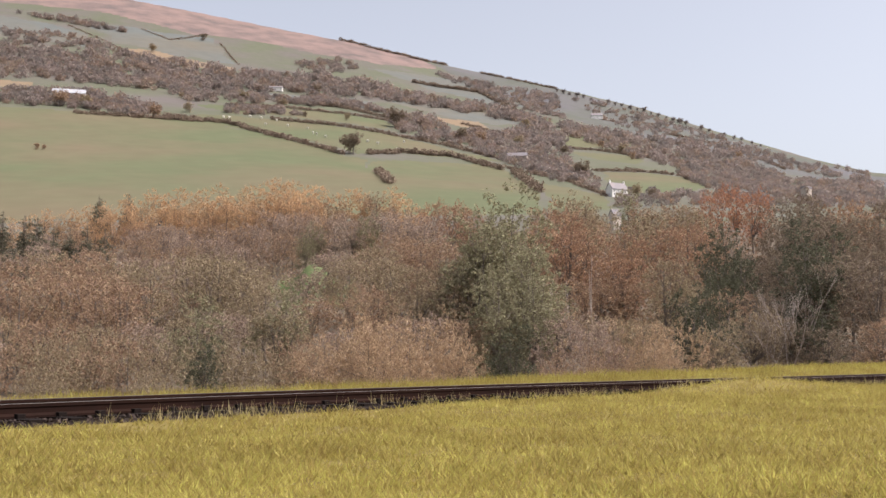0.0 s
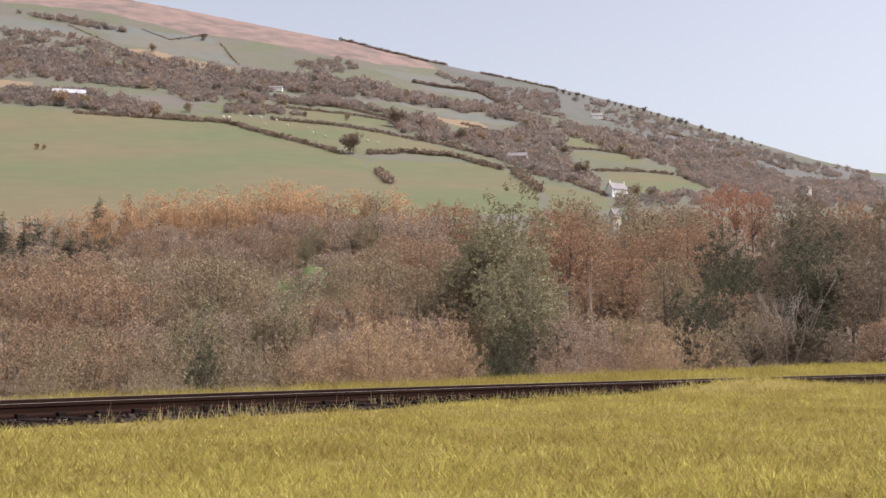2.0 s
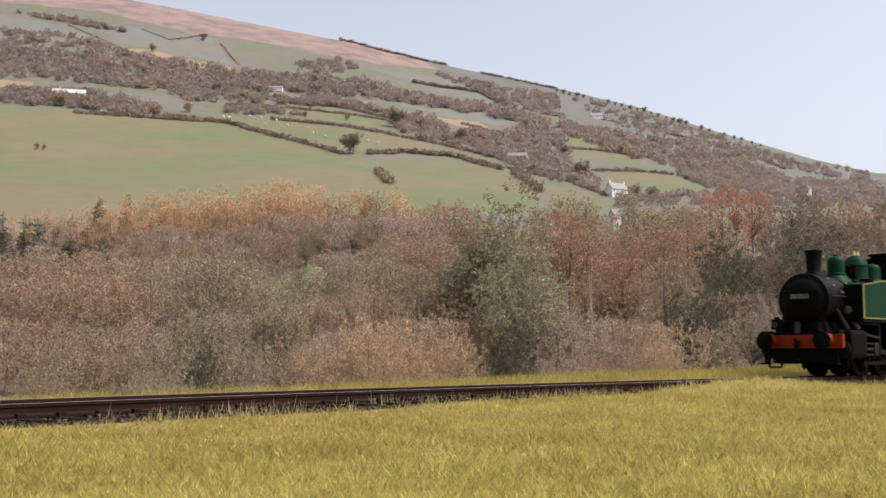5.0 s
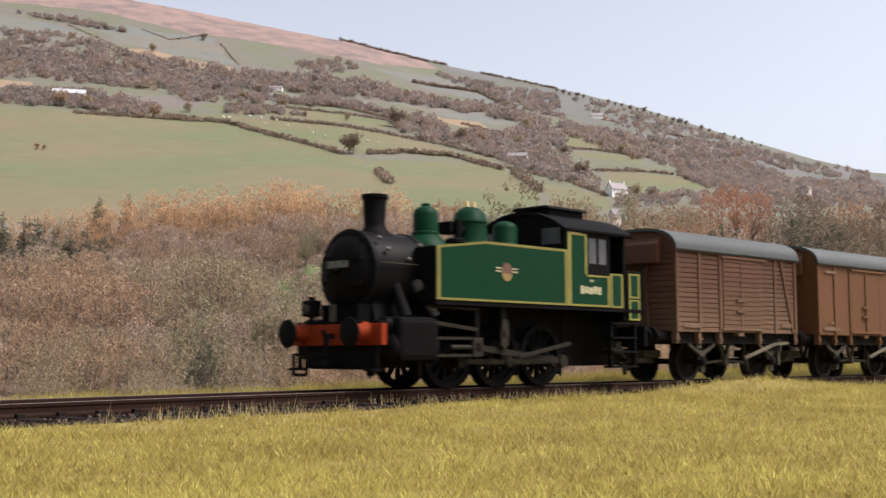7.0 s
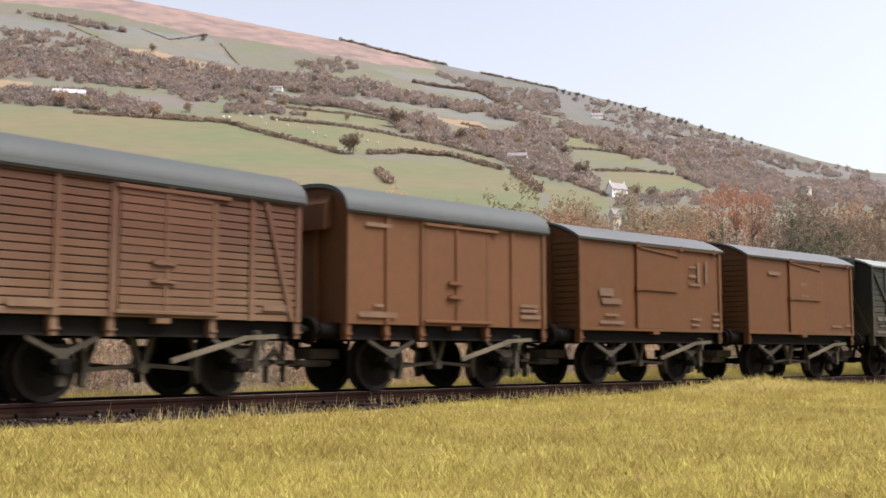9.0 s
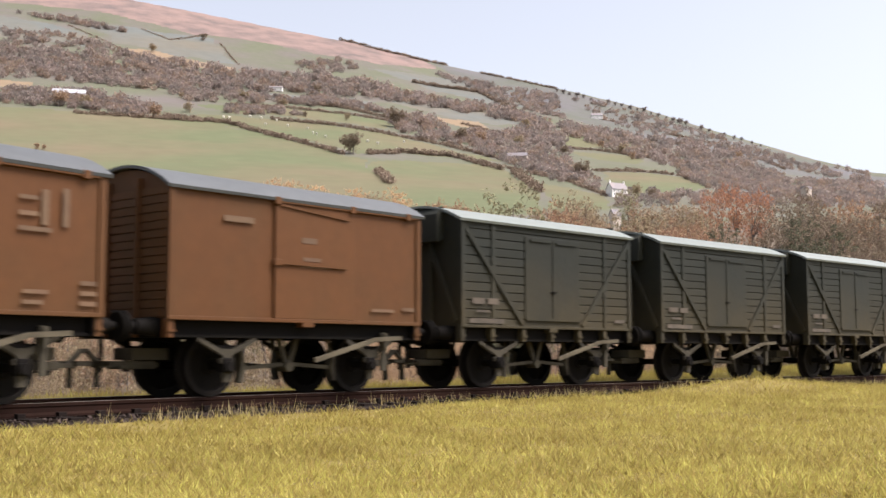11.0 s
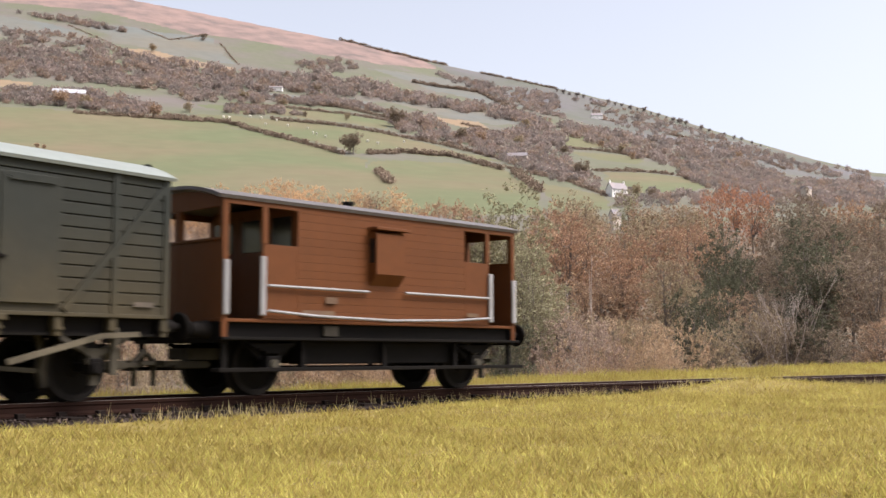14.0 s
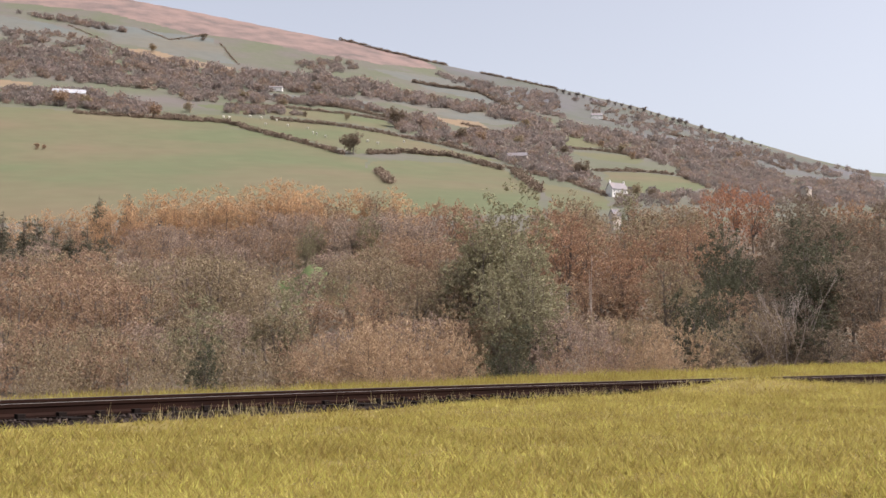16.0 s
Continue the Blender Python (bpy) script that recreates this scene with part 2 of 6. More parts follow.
def build_ground(mats):
    cols = list(np.arange(-25.0, 25.01, 0.125)) + list(np.arange(27, 333.1, 3.0))
    cols = [radians(a) for a in cols]
    rows = list(np.arange(0.02, 0.60, 0.004)) + list(np.geomspace(0.6, 3.0, 60)) + list(np.linspace(3.05, 13.5, 215))
    rows += [15, 20, 40, 120, 500, 1500]
    X = np.array([[EYE.x + r * (FWD.x * math.cos(a) + SIDE.x * math.sin(a)) for a in cols] for r in rows])
    Y = np.array([[EYE.y + r * (FWD.y * math.cos(a) + SIDE.y * math.sin(a)) for a in cols] for r in rows])
    s, d = off_line(X.ravel() * 1000, Y.ravel() * 1000)
    verts, zone = [], []
    for x, y, si, di in zip(X.ravel(), Y.ravel(), s, d):
        z, b, w = surface(x, y)
        k = min(1.0, max(0.0, (di - 60.0) / 160.0)) if abs(si) < 2200 else 1.0
        k = max(k, min(1.0, max(0.0, (-di - 350.0) / 300.0)))
        if k < 1:
            k = k * k * (3 - 2 * k)
            z = z * k + bank(si, max(di, -400.0)) * MM * (1 - k)
        verts.append((x, y, z))
        zone.append((b, w, di))
    nc, nr = len(cols), len(rows)
    faces = [(i * nc + j, i * nc + (j + 1) % nc, (i + 1) * nc + (j + 1) % nc, (i + 1) * nc + j) for i in range(nr - 1) for j in range(nc)]
    verts.append((EYE.x, EYE.y, verts[0][2]))
    faces += [(j, len(verts) - 1, (j + 1) % nc) for j in range(nc)]
    faces = [f[::-1] for f in faces]
    me = bpy.data.meshes.new("ground")
    me.from_pydata(verts, [], faces)
    for m in mats:
        me.materials.append(m)
    Z = np.array(zone + [zone[0]])
    # a face that spans the seam behind the camera takes the bearing of one side
    mid = np.array([q[0] if np.ptp(q[:, 0]) > 1.0 else q.mean(axis=0) for q in (Z[list(f)] for f in faces)])
    b, w, di = mid[:, 0], mid[:, 1], mid[:, 2]
    jit = np.array([0.009 * noise.noise((p * 40, q * 3, 0)) for p, q in zip(b, w)])
    idx = np.zeros(len(faces), np.int32)
    idx[(di > 80) & (w > 0.4)] = 1
    idx[w > 2.9] = 5
    for outline, k in FIELDS:
        idx[inside(outline, b + jit, w * (1 + jit)) & (w > 1.5)] = k
    idx[(np.abs(b) > 0.75) & (w > 0.5)] = 2
    idx[(w > 12.3) & (np.abs(b) < 0.75)] = 3
    me.polygons.foreach_set("material_index", idx)
    me.polygons.foreach_set("use_smooth", np.ones(len(faces), bool))
    ob = new("ground", me)
    return tagged(ob, "yellow-green grassy bank, wooded valley floor and patchwork hillside", "ground", kind="structure")


SOIL = material("dry_turf", (0.19, 0.15, 0.052), 0.95, scale=90, stain=(0.12, 0.088, 0.035), amount=0.6, bump=0.5, spec=0.05)
LITTER = material("leaf_litter", (0.10, 0.075, 0.05), 0.95, scale=30, bump=0.5)
PASTURE = material("pasture", (0.106, 0.117, 0.065), 0.95, scale=1.1, stain=(0.146, 0.116, 0.076), amount=0.95, low=0.40, spec=0.1)
# moor, rough grazing and pale pasture are greyed and blued to paint in haze
MOOR = material("bracken_moor", (0.212, 0.150, 0.134), 0.95, scale=4.5, stain=(0.12, 0.10, 0.095), amount=0.95, low=0.40, spec=0.1)
STUBBLE = material("dry_field", (0.20, 0.14, 0.085), 0.95, scale=1.5, stain=(0.15, 0.125, 0.08), amount=0.6)
DULL = material("rough_grazing", (0.128, 0.112, 0.104), 0.95, scale=2.2, stain=(0.108, 0.115, 0.076), amount=0.9, low=0.3, spec=0.1)
PALE = material("pale_pasture", (0.119, 0.127, 0.120), 0.95, scale=1.1, stain=(0.145, 0.122, 0.09), amount=0.8, low=0.38, spec=0.1)
# blue-grey base colour stands in for haze over the far slope
HAZY_SLOPE = material("grey_heath", (0.122, 0.114, 0.122), 0.95, scale=1.4, stain=(0.10, 0.105, 0.085), amount=0.9, low=0.3, spec=0.1)
MEADOW = material("green_meadow", (0.102, 0.130, 0.054), 0.95, scale=2.0, stain=(0.13, 0.125, 0.06), amount=0.7, spec=0.1)
build_ground([SOIL, LITTER, PASTURE, MOOR, STUBBLE, DULL, PALE, HAZY_SLOPE, MEADOW])


# ---- track ----
RAIL = material("rusty_rail", (0.0252, 0.01232, 0.00896), 0.8, 0.1, scale=120, stain=(0.014, 0.00784, 0.00672), amount=0.6, spec=0.06)
RAIL_TOP = material("worn_rail_head", (0.20, 0.17, 0.15), 0.5, 0.5, scale=150, spec=0.3)
SLEEPER = material("dark_sleeper", (0.0153, 0.01147, 0.0102), 0.9, scale=200, bump=0.4, spec=0.06)
STONE = material("ballast_stone", (0.062, 0.046, 0.040), 0.95, spread=0.5, per="island", scale=200, amount=0.5, spec=0.06)
BED = material("ballast_bed", (0.034, 0.026, 0.022), 0.95, scale=300, bump=0.6, spec=0.06)


def sweep(name, outline, mat, s0, s1, step, parent=None, label=""):
    """An outline of (beside, height) in mm, carried along the track."""
    n, verts, faces = len(outline), [], []
    stations = np.arange(s0, s1 + 0.1, step)
    for s in stations:
        for d, z in outline:
            x, y, th = on_line(s, d)
            verts.append((x * MM, y * MM, z * MM))
    for i in range(len(stations) - 1):
        for j in range(n):
            a, b = i * n + j, i * n + (j + 1) % n
            faces.append((a, b, b + n, a + n))
    faces += [tuple(range(n))[::-1], tuple(range(len(verts) - n, len(verts)))]
    return raw(name, verts, faces, mat, parent, label)


def build_track():
    track = tagged(new("railway_track"), "single model railway track with rusty rails on dark sleepers", "track", kind="structure")
    for side in (-1, 1):
        c = side * 8.6
        foot = [(c - 1.1, -2.5), (c + 1.1, -2.5), (c + 1.1, -2.1), (c + 0.3, -1.7), (c + 0.3, -0.85), (c + 0.5, -0.6),
                (c + 0.5, -0.04), (c - 0.5, -0.04), (c - 0.5, -0.6), (c - 0.3, -0.85), (c - 0.3, -1.7), (c - 1.1, -2.1)]
        rail = sweep("rail", foot, RAIL, -1200, 2200, 20, track)
        head = [(c - 0.46, -0.04), (c + 0.46, -0.04), (c + 0.36, 0.0), (c - 0.36, 0.0)]
        sweep("rail_head", head, RAIL_TOP, -1200, 2200, 20, rail, "bright worn rail head")
    bm = bmesh.new()
    box(bm, -1.6, 1.6, -15.5, 15.5, -4.0, -2.5, 0.15)
    first = part("sleeper", bm, SLEEPER, track)
    chair = bmesh.new()
    for side in (-1, 1):
        box(chair, -0.8, 0.8, side * 8.6 - 2.0, side * 8.6 - 0.9, -2.6, -1.7, 0.1)
        box(chair, -0.8, 0.8, side * 8.6 + 0.9, side * 8.6 + 2.0, -2.6, -1.7, 0.1)
    seat = part("rail_chair", chair, SLEEPER, first)
    for i, s in enumerate(np.arange(-180, 900, 8.2)):
        ob, ch = (first, seat) if i == 0 else (new("sleeper", first.data), None)
        x, y, th = on_line(s + random.uniform(-0.3, 0.3))
        ob.parent = track
        ob.matrix_basis = pose(x * MM, y * MM, 0, 0, 0, math.degrees(th) + random.uniform(-0.6, 0.6))
        if i:
            ch = new("rail_chair", seat.data)
            ch.parent = ob
    sweep("ballast_bed", [(-19, -6.5), (19, -6.5), (15.5, -3.1), (-15.5, -3.1)], BED, -1200, 2200, 20, track)
    verts, faces = [], []
    rng = random.Random(4)
    for i in range(30000):
        s = 40 + 600 * rng.random() ** 1.6
        d = rng.uniform(-20.5, -5) if rng.random() < 0.6 else rng.uniform(-8, 17)
        if abs(abs(d) - 8.6) < 1.0:
            continue
        z = -3.1 if abs(d) < 15.5 else -3.1 - (abs(d) - 15.5) * 0.95
        x, y, th = on_line(s, d)
        q = rng.uniform(0.3, 0.75)
        c = [V((rng.gauss(0, 1), rng.gauss(0, 1), rng.gauss(0, 1))).normalized() * q * rng.uniform(0.7, 1.1) for _ in range(4)]
        k = len(verts)
        verts += [((x + p.x) * MM, (y + p.y) * MM, (z + p.z + 0.1) * MM) for p in c]
        faces += [(k, k + 1, k + 2), (k, k + 2, k + 3), (k, k + 3, k + 1), (k + 1, k + 3, k + 2)]
    tagged(raw("ballast", verts, faces, STONE), "grey-brown crushed stone ballast under the track", "ballast", kind="stuff")


build_track()


# ---- grass fibres ----
# the second colour puts olive-brown shadows into the grass as patches
BLADE = material("straw_grass", (0.438, 0.372, 0.112), 0.8, spread=0.27, per="island", hue=0.02, scale=40,
                 stain=(0.31, 0.245, 0.072), amount=0.95, low=0.36, spec=0.1, thin=0.5)
# darker blades: small shadows and dark flecks of the turf put into colour
DARK_FLECK = material("dark_thatch", (0.30, 0.235, 0.075), 0.9, spread=0.2, per="island", scale=60, spec=0.1, thin=0.25)
STRAW = material("pale_straw", (0.47, 0.405, 0.14), 0.85, spread=0.15, per="island", scale=60, spec=0.1, thin=0.35)
STALK = material("pale_grass_stalk", (0.50, 0.42, 0.22), 0.8, spread=0.25, per="island", scale=60, stain=(0.30, 0.22, 0.09), amount=0.8, spec=0.15, thin=0.3)


def build_grass():
    rng = np.random.default_rng(7)

    def blade(verts, faces, x, y, z, tall, lean, width):
        """One fibre that leans by the given share of its length."""
        a, b = rng.uniform(0, 6.283, 2)
        lx, ly = math.cos(a) * lean, math.sin(a) * lean
        wx, wy = math.cos(b) * width, math.sin(b) * width
        h = math.sqrt(max(0.04, 1 - lean * lean))
        k = len(verts)
        verts.extend([((x - wx) * MM, (y - wy) * MM, (z - 0.4) * MM), ((x + wx) * MM, (y + wy) * MM, (z - 0.4) * MM),
                      ((x + lx * tall) * MM, (y + ly * tall) * MM, (z + h * tall) * MM)])
        faces.append((k, k + 1, k + 2))

    verts, faces = [], []
    # the bank before the line: short fibres lying every way in small drifts
    n = 300000
    r = 95 + 470 * rng.random(n) ** 1.35
    ang = np.radians(rng.uniform(-24, 24, n))
    X = EYE.x * 1000 + r * (FWD.x * np.cos(ang) + SIDE.x * np.sin(ang))
    Y = EYE.y * 1000 + r * (FWD.y * np.cos(ang) + SIDE.y * np.sin(ang))
    S, D = off_line(X, Y)
    for x, y, s, d, away in zip(X, Y, S, D, r):
        edge = -12.6 - rng.random() * 1.6 if s > 172 else -15.6 - 1.6 * rng.random() - 1.6 * rough(s, 0, 16.0, 5.0) + 2.2 * max(0.0, (s - 140) / 32)
        if d > edge or d < -190:
            continue
        drift = 0.95 + 0.6 * rough(x, y, 10.0, 8.0) + 0.8 * rough(x, y, 3.2, 4.0)
        far = min(1.0, max(0.0, (away - 170) / 160))
        tall = rng.uniform(0.9 + 0.5 * far, 1.8 + 0.9 * far) * max(0.4, drift)
        blade(verts, faces, x, y, bank(s, d), tall, min(0.985, rng.uniform(0.62, 1.2)), rng.uniform(0.1, 0.21))
    # thinner growth over the rest of the bank
    for _ in range(16000):
        s, d = rng.uniform(-160, 700), rng.uniform(-262, -24)
        x, y, th = on_line(s, d)
        blade(verts, faces, x, y, bank(s, d), rng.uniform(1.2, 2.8), rng.uniform(0.4, 0.95), 0.11)
    # the strip beyond the line, longer and upright
    for _ in range(52000):
        s, d = rng.uniform(40, 680), 14.5 + 55 * rng.random() ** 1.2
        x, y, th = on_line(s, d)
        blade(verts, faces, x, y, bank(s, d), rng.uniform(1.8, 4.4) * (0.8 + 0.5 * rough(s, d, 11.0, 6.0)), 0.75 * rng.random() ** 0.6, rng.uniform(0.08, 0.18))
    tagged(raw("grass", verts, faces, BLADE), "dense yellow-green static grass beside the track", "grass", kind="stuff")
    # pale straw, and dark blades painting in flecks and shadows, scattered in small drifts
    for mat, count, seed, words in ((DARK_FLECK, 40000, 3.0, "darker grass blades painting dark flecks and shadows in the turf"), (STRAW, 16000, 9.0, "pale dry straw lying on the turf")):
        verts, faces = [], []
        r = 125 + 330 * rng.random(count) ** 0.9
        ang = np.radians(rng.uniform(-24, 24, count))
        X = EYE.x * 1000 + r * (FWD.x * np.cos(ang) + SIDE.x * np.sin(ang))
        Y = EYE.y * 1000 + r * (FWD.y * np.cos(ang) + SIDE.y * np.sin(ang))
        S, D = off_line(X, Y)
        for x, y, s, d in zip(X, Y, S, D):
            if d > -16.5 or d < -190 or rough(x, y, 7.0, seed) + 0.5 * rough(x, y, 26.0, seed) < 0.02:
                continue
            blade(verts, faces, x, y, bank(s, d) + rng.uniform(0.3, 0.9), rng.uniform(0.6, 1.4), rng.uniform(0.7, 0.97), rng.uniform(0.07, 0.14))
        tagged(raw("grass_thatch", verts, faces, mat), words, "grass", kind="stuff")
    # loose stalks that stand up at the edge of the ballast, before the rails
    verts, faces = [], []
    for _ in range(2600):
        s = 95 + 480 * rng.random() ** 1.1
        d = -12.2 - 3.6 * rng.random() if s > 165 else -14.6 - 3.5 * rng.random()
        if rough(s, 3.0, 9.0, 2.5) < -0.15:
            continue
        x, y, th = on_line(s, d)
        blade(verts, faces, x, y, bank(s, d), rng.uniform(1.6, 3.9), 0.8 * rng.random() ** 0.7, rng.uniform(0.05, 0.1))
    tagged(raw("grass_stalks", verts, faces, STALK), "loose pale grass stalks along the ballast edge", "grass", kind="stuff")


build_grass()


# ---- trees ----
BARK = material("grey_bark", (0.16, 0.13, 0.11), 0.9, scale=60, bump=0.5)
LEAF = {}
for key, colour, turn in (("brown", (0.37, 0.252, 0.172), 0.02), ("olive", (0.34, 0.265, 0.176), 0.02), ("green", (0.29, 0.262, 0.165), 0.02),
                          ("larch", (0.60, 0.40, 0.24), 0.012), ("rust", (0.38, 0.235, 0.155), 0.018), ("grey", (0.385, 0.288, 0.228), 0.018),
                          ("pine", (0.175, 0.16, 0.115), 0.02), ("buff", (0.465, 0.33, 0.215), 0.012), ("heath", (0.315, 0.254, 0.226), 0.015),
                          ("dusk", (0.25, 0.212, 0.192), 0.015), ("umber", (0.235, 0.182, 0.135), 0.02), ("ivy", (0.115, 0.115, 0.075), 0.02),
                          ("scarlet", (0.42, 0.21, 0.13), 0.015), ("russet", (0.315, 0.236, 0.188), 0.015),
                          ("hedge", (0.25, 0.188, 0.145), 0.015)):
    # far woods: haze is painted in as paler, greyer leaves with little contrast
    far = key in ("heath", "dusk", "russet")
    LEAF[key] = material(key + "_leaves", colour, 0.9, spread=0.07 if far else 0.32, per="island", hue=turn, scale=25 if far else 9, amount=0.2 if far else 0.55,
                         spec=0.1, thin=0.5 if far else 0.3)


def crown_mesh(name, mat, lobes, leaves, size, seed, upright=0.0):
    """Leaves in small sprays through several lobes (x, y, z, radius, height), in units of the tree's height."""
    rng = np.random.default_rng(seed)
    sprays = leaves // 16
    weight = np.array([l[3] ** 2 * l[4] for l in lobes])
    pick = np.array(lobes)[rng.choice(len(lobes), sprays, p=weight / weight.sum())]
    q = rng.normal(size=(sprays, 3))
    q *= ((0.5 + 0.58 * rng.random(sprays) ** 0.6) / np.linalg.norm(q, axis=1))[:, None]
    heart = pick[:, :3] + q * np.stack([pick[:, 3], pick[:, 3], pick[:, 4]], axis=1)
    # each spray hangs along its own twig
    twig = q + rng.normal(size=(sprays, 3)) * 0.5
    twig[:, 2] += 0.25 + upright
    twig /= np.linalg.norm(twig, axis=1)[:, None]
    own = np.repeat(np.arange(sprays), 16)
    n = len(own)
    p = heart[own] + twig[own] * (rng.uniform(-2.4, 2.4, n) * size)[:, None] + rng.normal(size=(n, 3)) * size * 0.75
    p[:, 2] = np.maximum(0.02, p[:, 2])
    a = rng.normal(size=(n, 3)) + twig[own] * (0.6 + upright)
    a /= np.linalg.norm(a, axis=1)[:, None]
    b = np.cross(a, rng.normal(size=(n, 3)))
    b /= np.linalg.norm(b, axis=1)[:, None]
    l, w = size * rng.uniform(0.5, 1.25, n)[:, None], size * rng.uniform(0.3, 0.62, n)[:, None]
    verts = np.stack([p - a * l - b * w, p - a * l * 0.4 + b * w, p + a * l], axis=1).reshape(-1, 3)
    me = bpy.data.meshes.new(name)
    me.from_pydata(verts.tolist(), [], np.arange(3 * n).reshape(-1, 3).tolist())
    me.materials.append(mat)
    return me


def trunk_mesh(seed, lobes, thick):
    rng = random.Random(seed)
    bm = bmesh.new()
    base = V((0, 0, -0.08))
    fork = V((rng.uniform(-0.02, 0.02), rng.uniform(-0.02, 0.02), 0.35))
    rod(bm, base, fork, thick, thick * 0.7, 7)
    rod(bm, fork, fork + V((rng.uniform(-0.05, 0.05), 0, 0.5)), thick * 0.7, thick * 0.12, 6)
    for cx, cy, cz, rr, hh in lobes:
        root = fork * rng.uniform(0.7, 1.1)
        mid = V((cx * 0.6, cy * 0.6, (root.z + cz) / 2))
        rod(bm, root, mid, thick * 0.45, thick * 0.3, 5)
        rod(bm, mid, V((cx, cy, cz)), thick * 0.3, thick * 0.12, 5)
        for _ in range(4):
            tip = V((cx + rng.uniform(-1, 1) * rr, cy + rng.uniform(-1, 1) * rr, cz + rng.uniform(-0.6, 1.0) * hh))
            rod(bm, mid.lerp(V((cx, cy, cz)), rng.random()), tip, thick * 0.12, thick * 0.05, 3)
    me = bpy.data.meshes.new("trunk")
    bm.to_mesh(me)
    bm.free()
    me.materials.append(BARK)
    return me


def tree_kind(kind, seed):
    """The lobes of a crown, the leaves' number and size and the trunk's thickness for each kind."""
    rng = random.Random(seed)
    if kind == "broad":
        lobes = [(rng.uniform(-0.2, 0.2), rng.uniform(-0.2, 0.2), rng.uniform(0.35, 0.82), rng.uniform(0.13, 0.22), rng.uniform(0.12, 0.2)) for _ in range(9)]
        lobes += [(rng.uniform(-0.12, 0.12), rng.uniform(-0.12, 0.12), z, 0.24, 0.2) for z in (0.3, 0.5, 0.7)]
        return lobes, 6200, 0.0112, 0.3, 0.014
    if kind == "tall":
        lobes = [(rng.uniform(-0.1, 0.1), rng.uniform(-0.1, 0.1), z, 0.17 - 0.1 * abs(z - 0.45), 0.12) for z in np.linspace(0.15, 0.9, 8)]
        lobes += [(rng.uniform(-0.15, 0.15), rng.uniform(-0.15, 0.15), rng.uniform(0.3, 0.7), 0.1, 0.1) for _ in range(5)]
        return lobes, 6200, 0.011, 0.4, 0.012
    if kind == "conifer":
        lobes = [(0, 0, z, 0.16 * (1.02 - z), 0.07) for z in np.linspace(0.12, 0.95, 12)]
        return lobes, 3600, 0.015, 0.2, 0.012
    if kind == "dot":
        lobes = [(rng.uniform(-0.18, 0.18), rng.uniform(-0.18, 0.18), rng.uniform(0.14, 0.72), 0.25, 0.22) for _ in range(8)]
        return lobes, 2000, 0.034, 0.2, 0.02
    lobes = [(rng.uniform(-0.45, 0.45), rng.uniform(-0.3, 0.3), rng.uniform(0.2, 0.6), rng.uniform(0.2, 0.32), rng.uniform(0.25, 0.38)) for _ in range(8)]
    return lobes, 8000, 0.0125, 1.1, 0.008


MODELS = {}
# places of the trees: bearing, distance and height in metres
LARCHES = [(-0.356, 2.75, 0.083), (-0.344, 2.75, 0.071), (-0.331, 2.75, 0.083), (-0.316, 2.75, 0.092), (-0.301, 2.75, 0.102), (-0.283, 2.75, 0.12), (-0.268, 2.75, 0.113), (-0.253, 2.75, 0.13), (-0.24, 2.75, 0.134), (-0.225, 2.75, 0.12), (-0.212, 2.75, 0.13), (-0.2, 2.75, 0.141), (-0.185, 2.75, 0.134), (-0.169, 2.75, 0.141), (-0.157, 2.75, 0.152), (-0.142, 2.75, 0.158), (-0.129, 2.75, 0.152), (-0.118, 2.75, 0.141)]
LARCHES_FRONT = [(-0.325, 2.55, 0.08), (-0.31, 2.55, 0.089), (-0.295, 2.55, 0.098), (-0.277, 2.55, 0.115), (-0.262, 2.55, 0.108), (-0.247, 2.55, 0.124), (-0.234, 2.55, 0.128), (-0.219, 2.55, 0.115), (-0.206, 2.55, 0.124), (-0.194, 2.55, 0.134), (-0.178, 2.55, 0.128), (-0.163, 2.55, 0.134), (-0.151, 2.55, 0.144), (-0.135, 2.55, 0.15), (-0.123, 2.55, 0.144), (-0.111, 2.55, 0.134), (-0.088, 2.7, 0.138), (-0.073, 2.7, 0.141), (-0.043, 2.7, 0.138), (-0.027, 2.6, 0.137), (-0.387, 2.6, 0.085), (-0.371, 2.7, 0.079)]
PINES = [(-0.394, 2.3, 0.139), (-0.374, 2.25, 0.133), (-0.363, 2.3, 0.124), (-0.348, 2.2, 0.115), (-0.333, 2.2, 0.11), (-0.318, 2.2, 0.117), (-0.302, 2.2, 0.11), (-0.281, 2.8, 0.121), (-0.308, 2.85, 0.107)]
RUSTS = [(0.262, 2.6, 0.151), (0.246, 2.5, 0.141), (0.277, 2.5, 0.147), (0.165, 1.5, 0.149), (0.157, 1.4, 0.132), (0.218, 1.6, 0.151), (0.238, 1.7, 0.145), (0.102, 1.6, 0.174), (0.114, 1.5, 0.157), (0.084, 1.7, 0.167), (0.358, 1.9, 0.171), (0.378, 2.0, 0.172), (-0.01, 2.5, 0.146), (0.006, 2.4, 0.151), (0.023, 2.3, 0.152)]
GREYS = [(-0.273, 2.2, 0.119), (-0.25, 2.25, 0.119), (-0.23, 2.1, 0.118), (-0.149, 2.4, 0.139), (-0.134, 2.35, 0.137), (-0.116, 2.4, 0.139), (-0.098, 2.3, 0.138), (-0.08, 2.2, 0.138), (-0.053, 2.3, 0.147), (-0.032, 2.2, 0.152), (-0.017, 2.1, 0.146), (-0.164, 2.2, 0.127), (-0.194, 2.2, 0.116)]
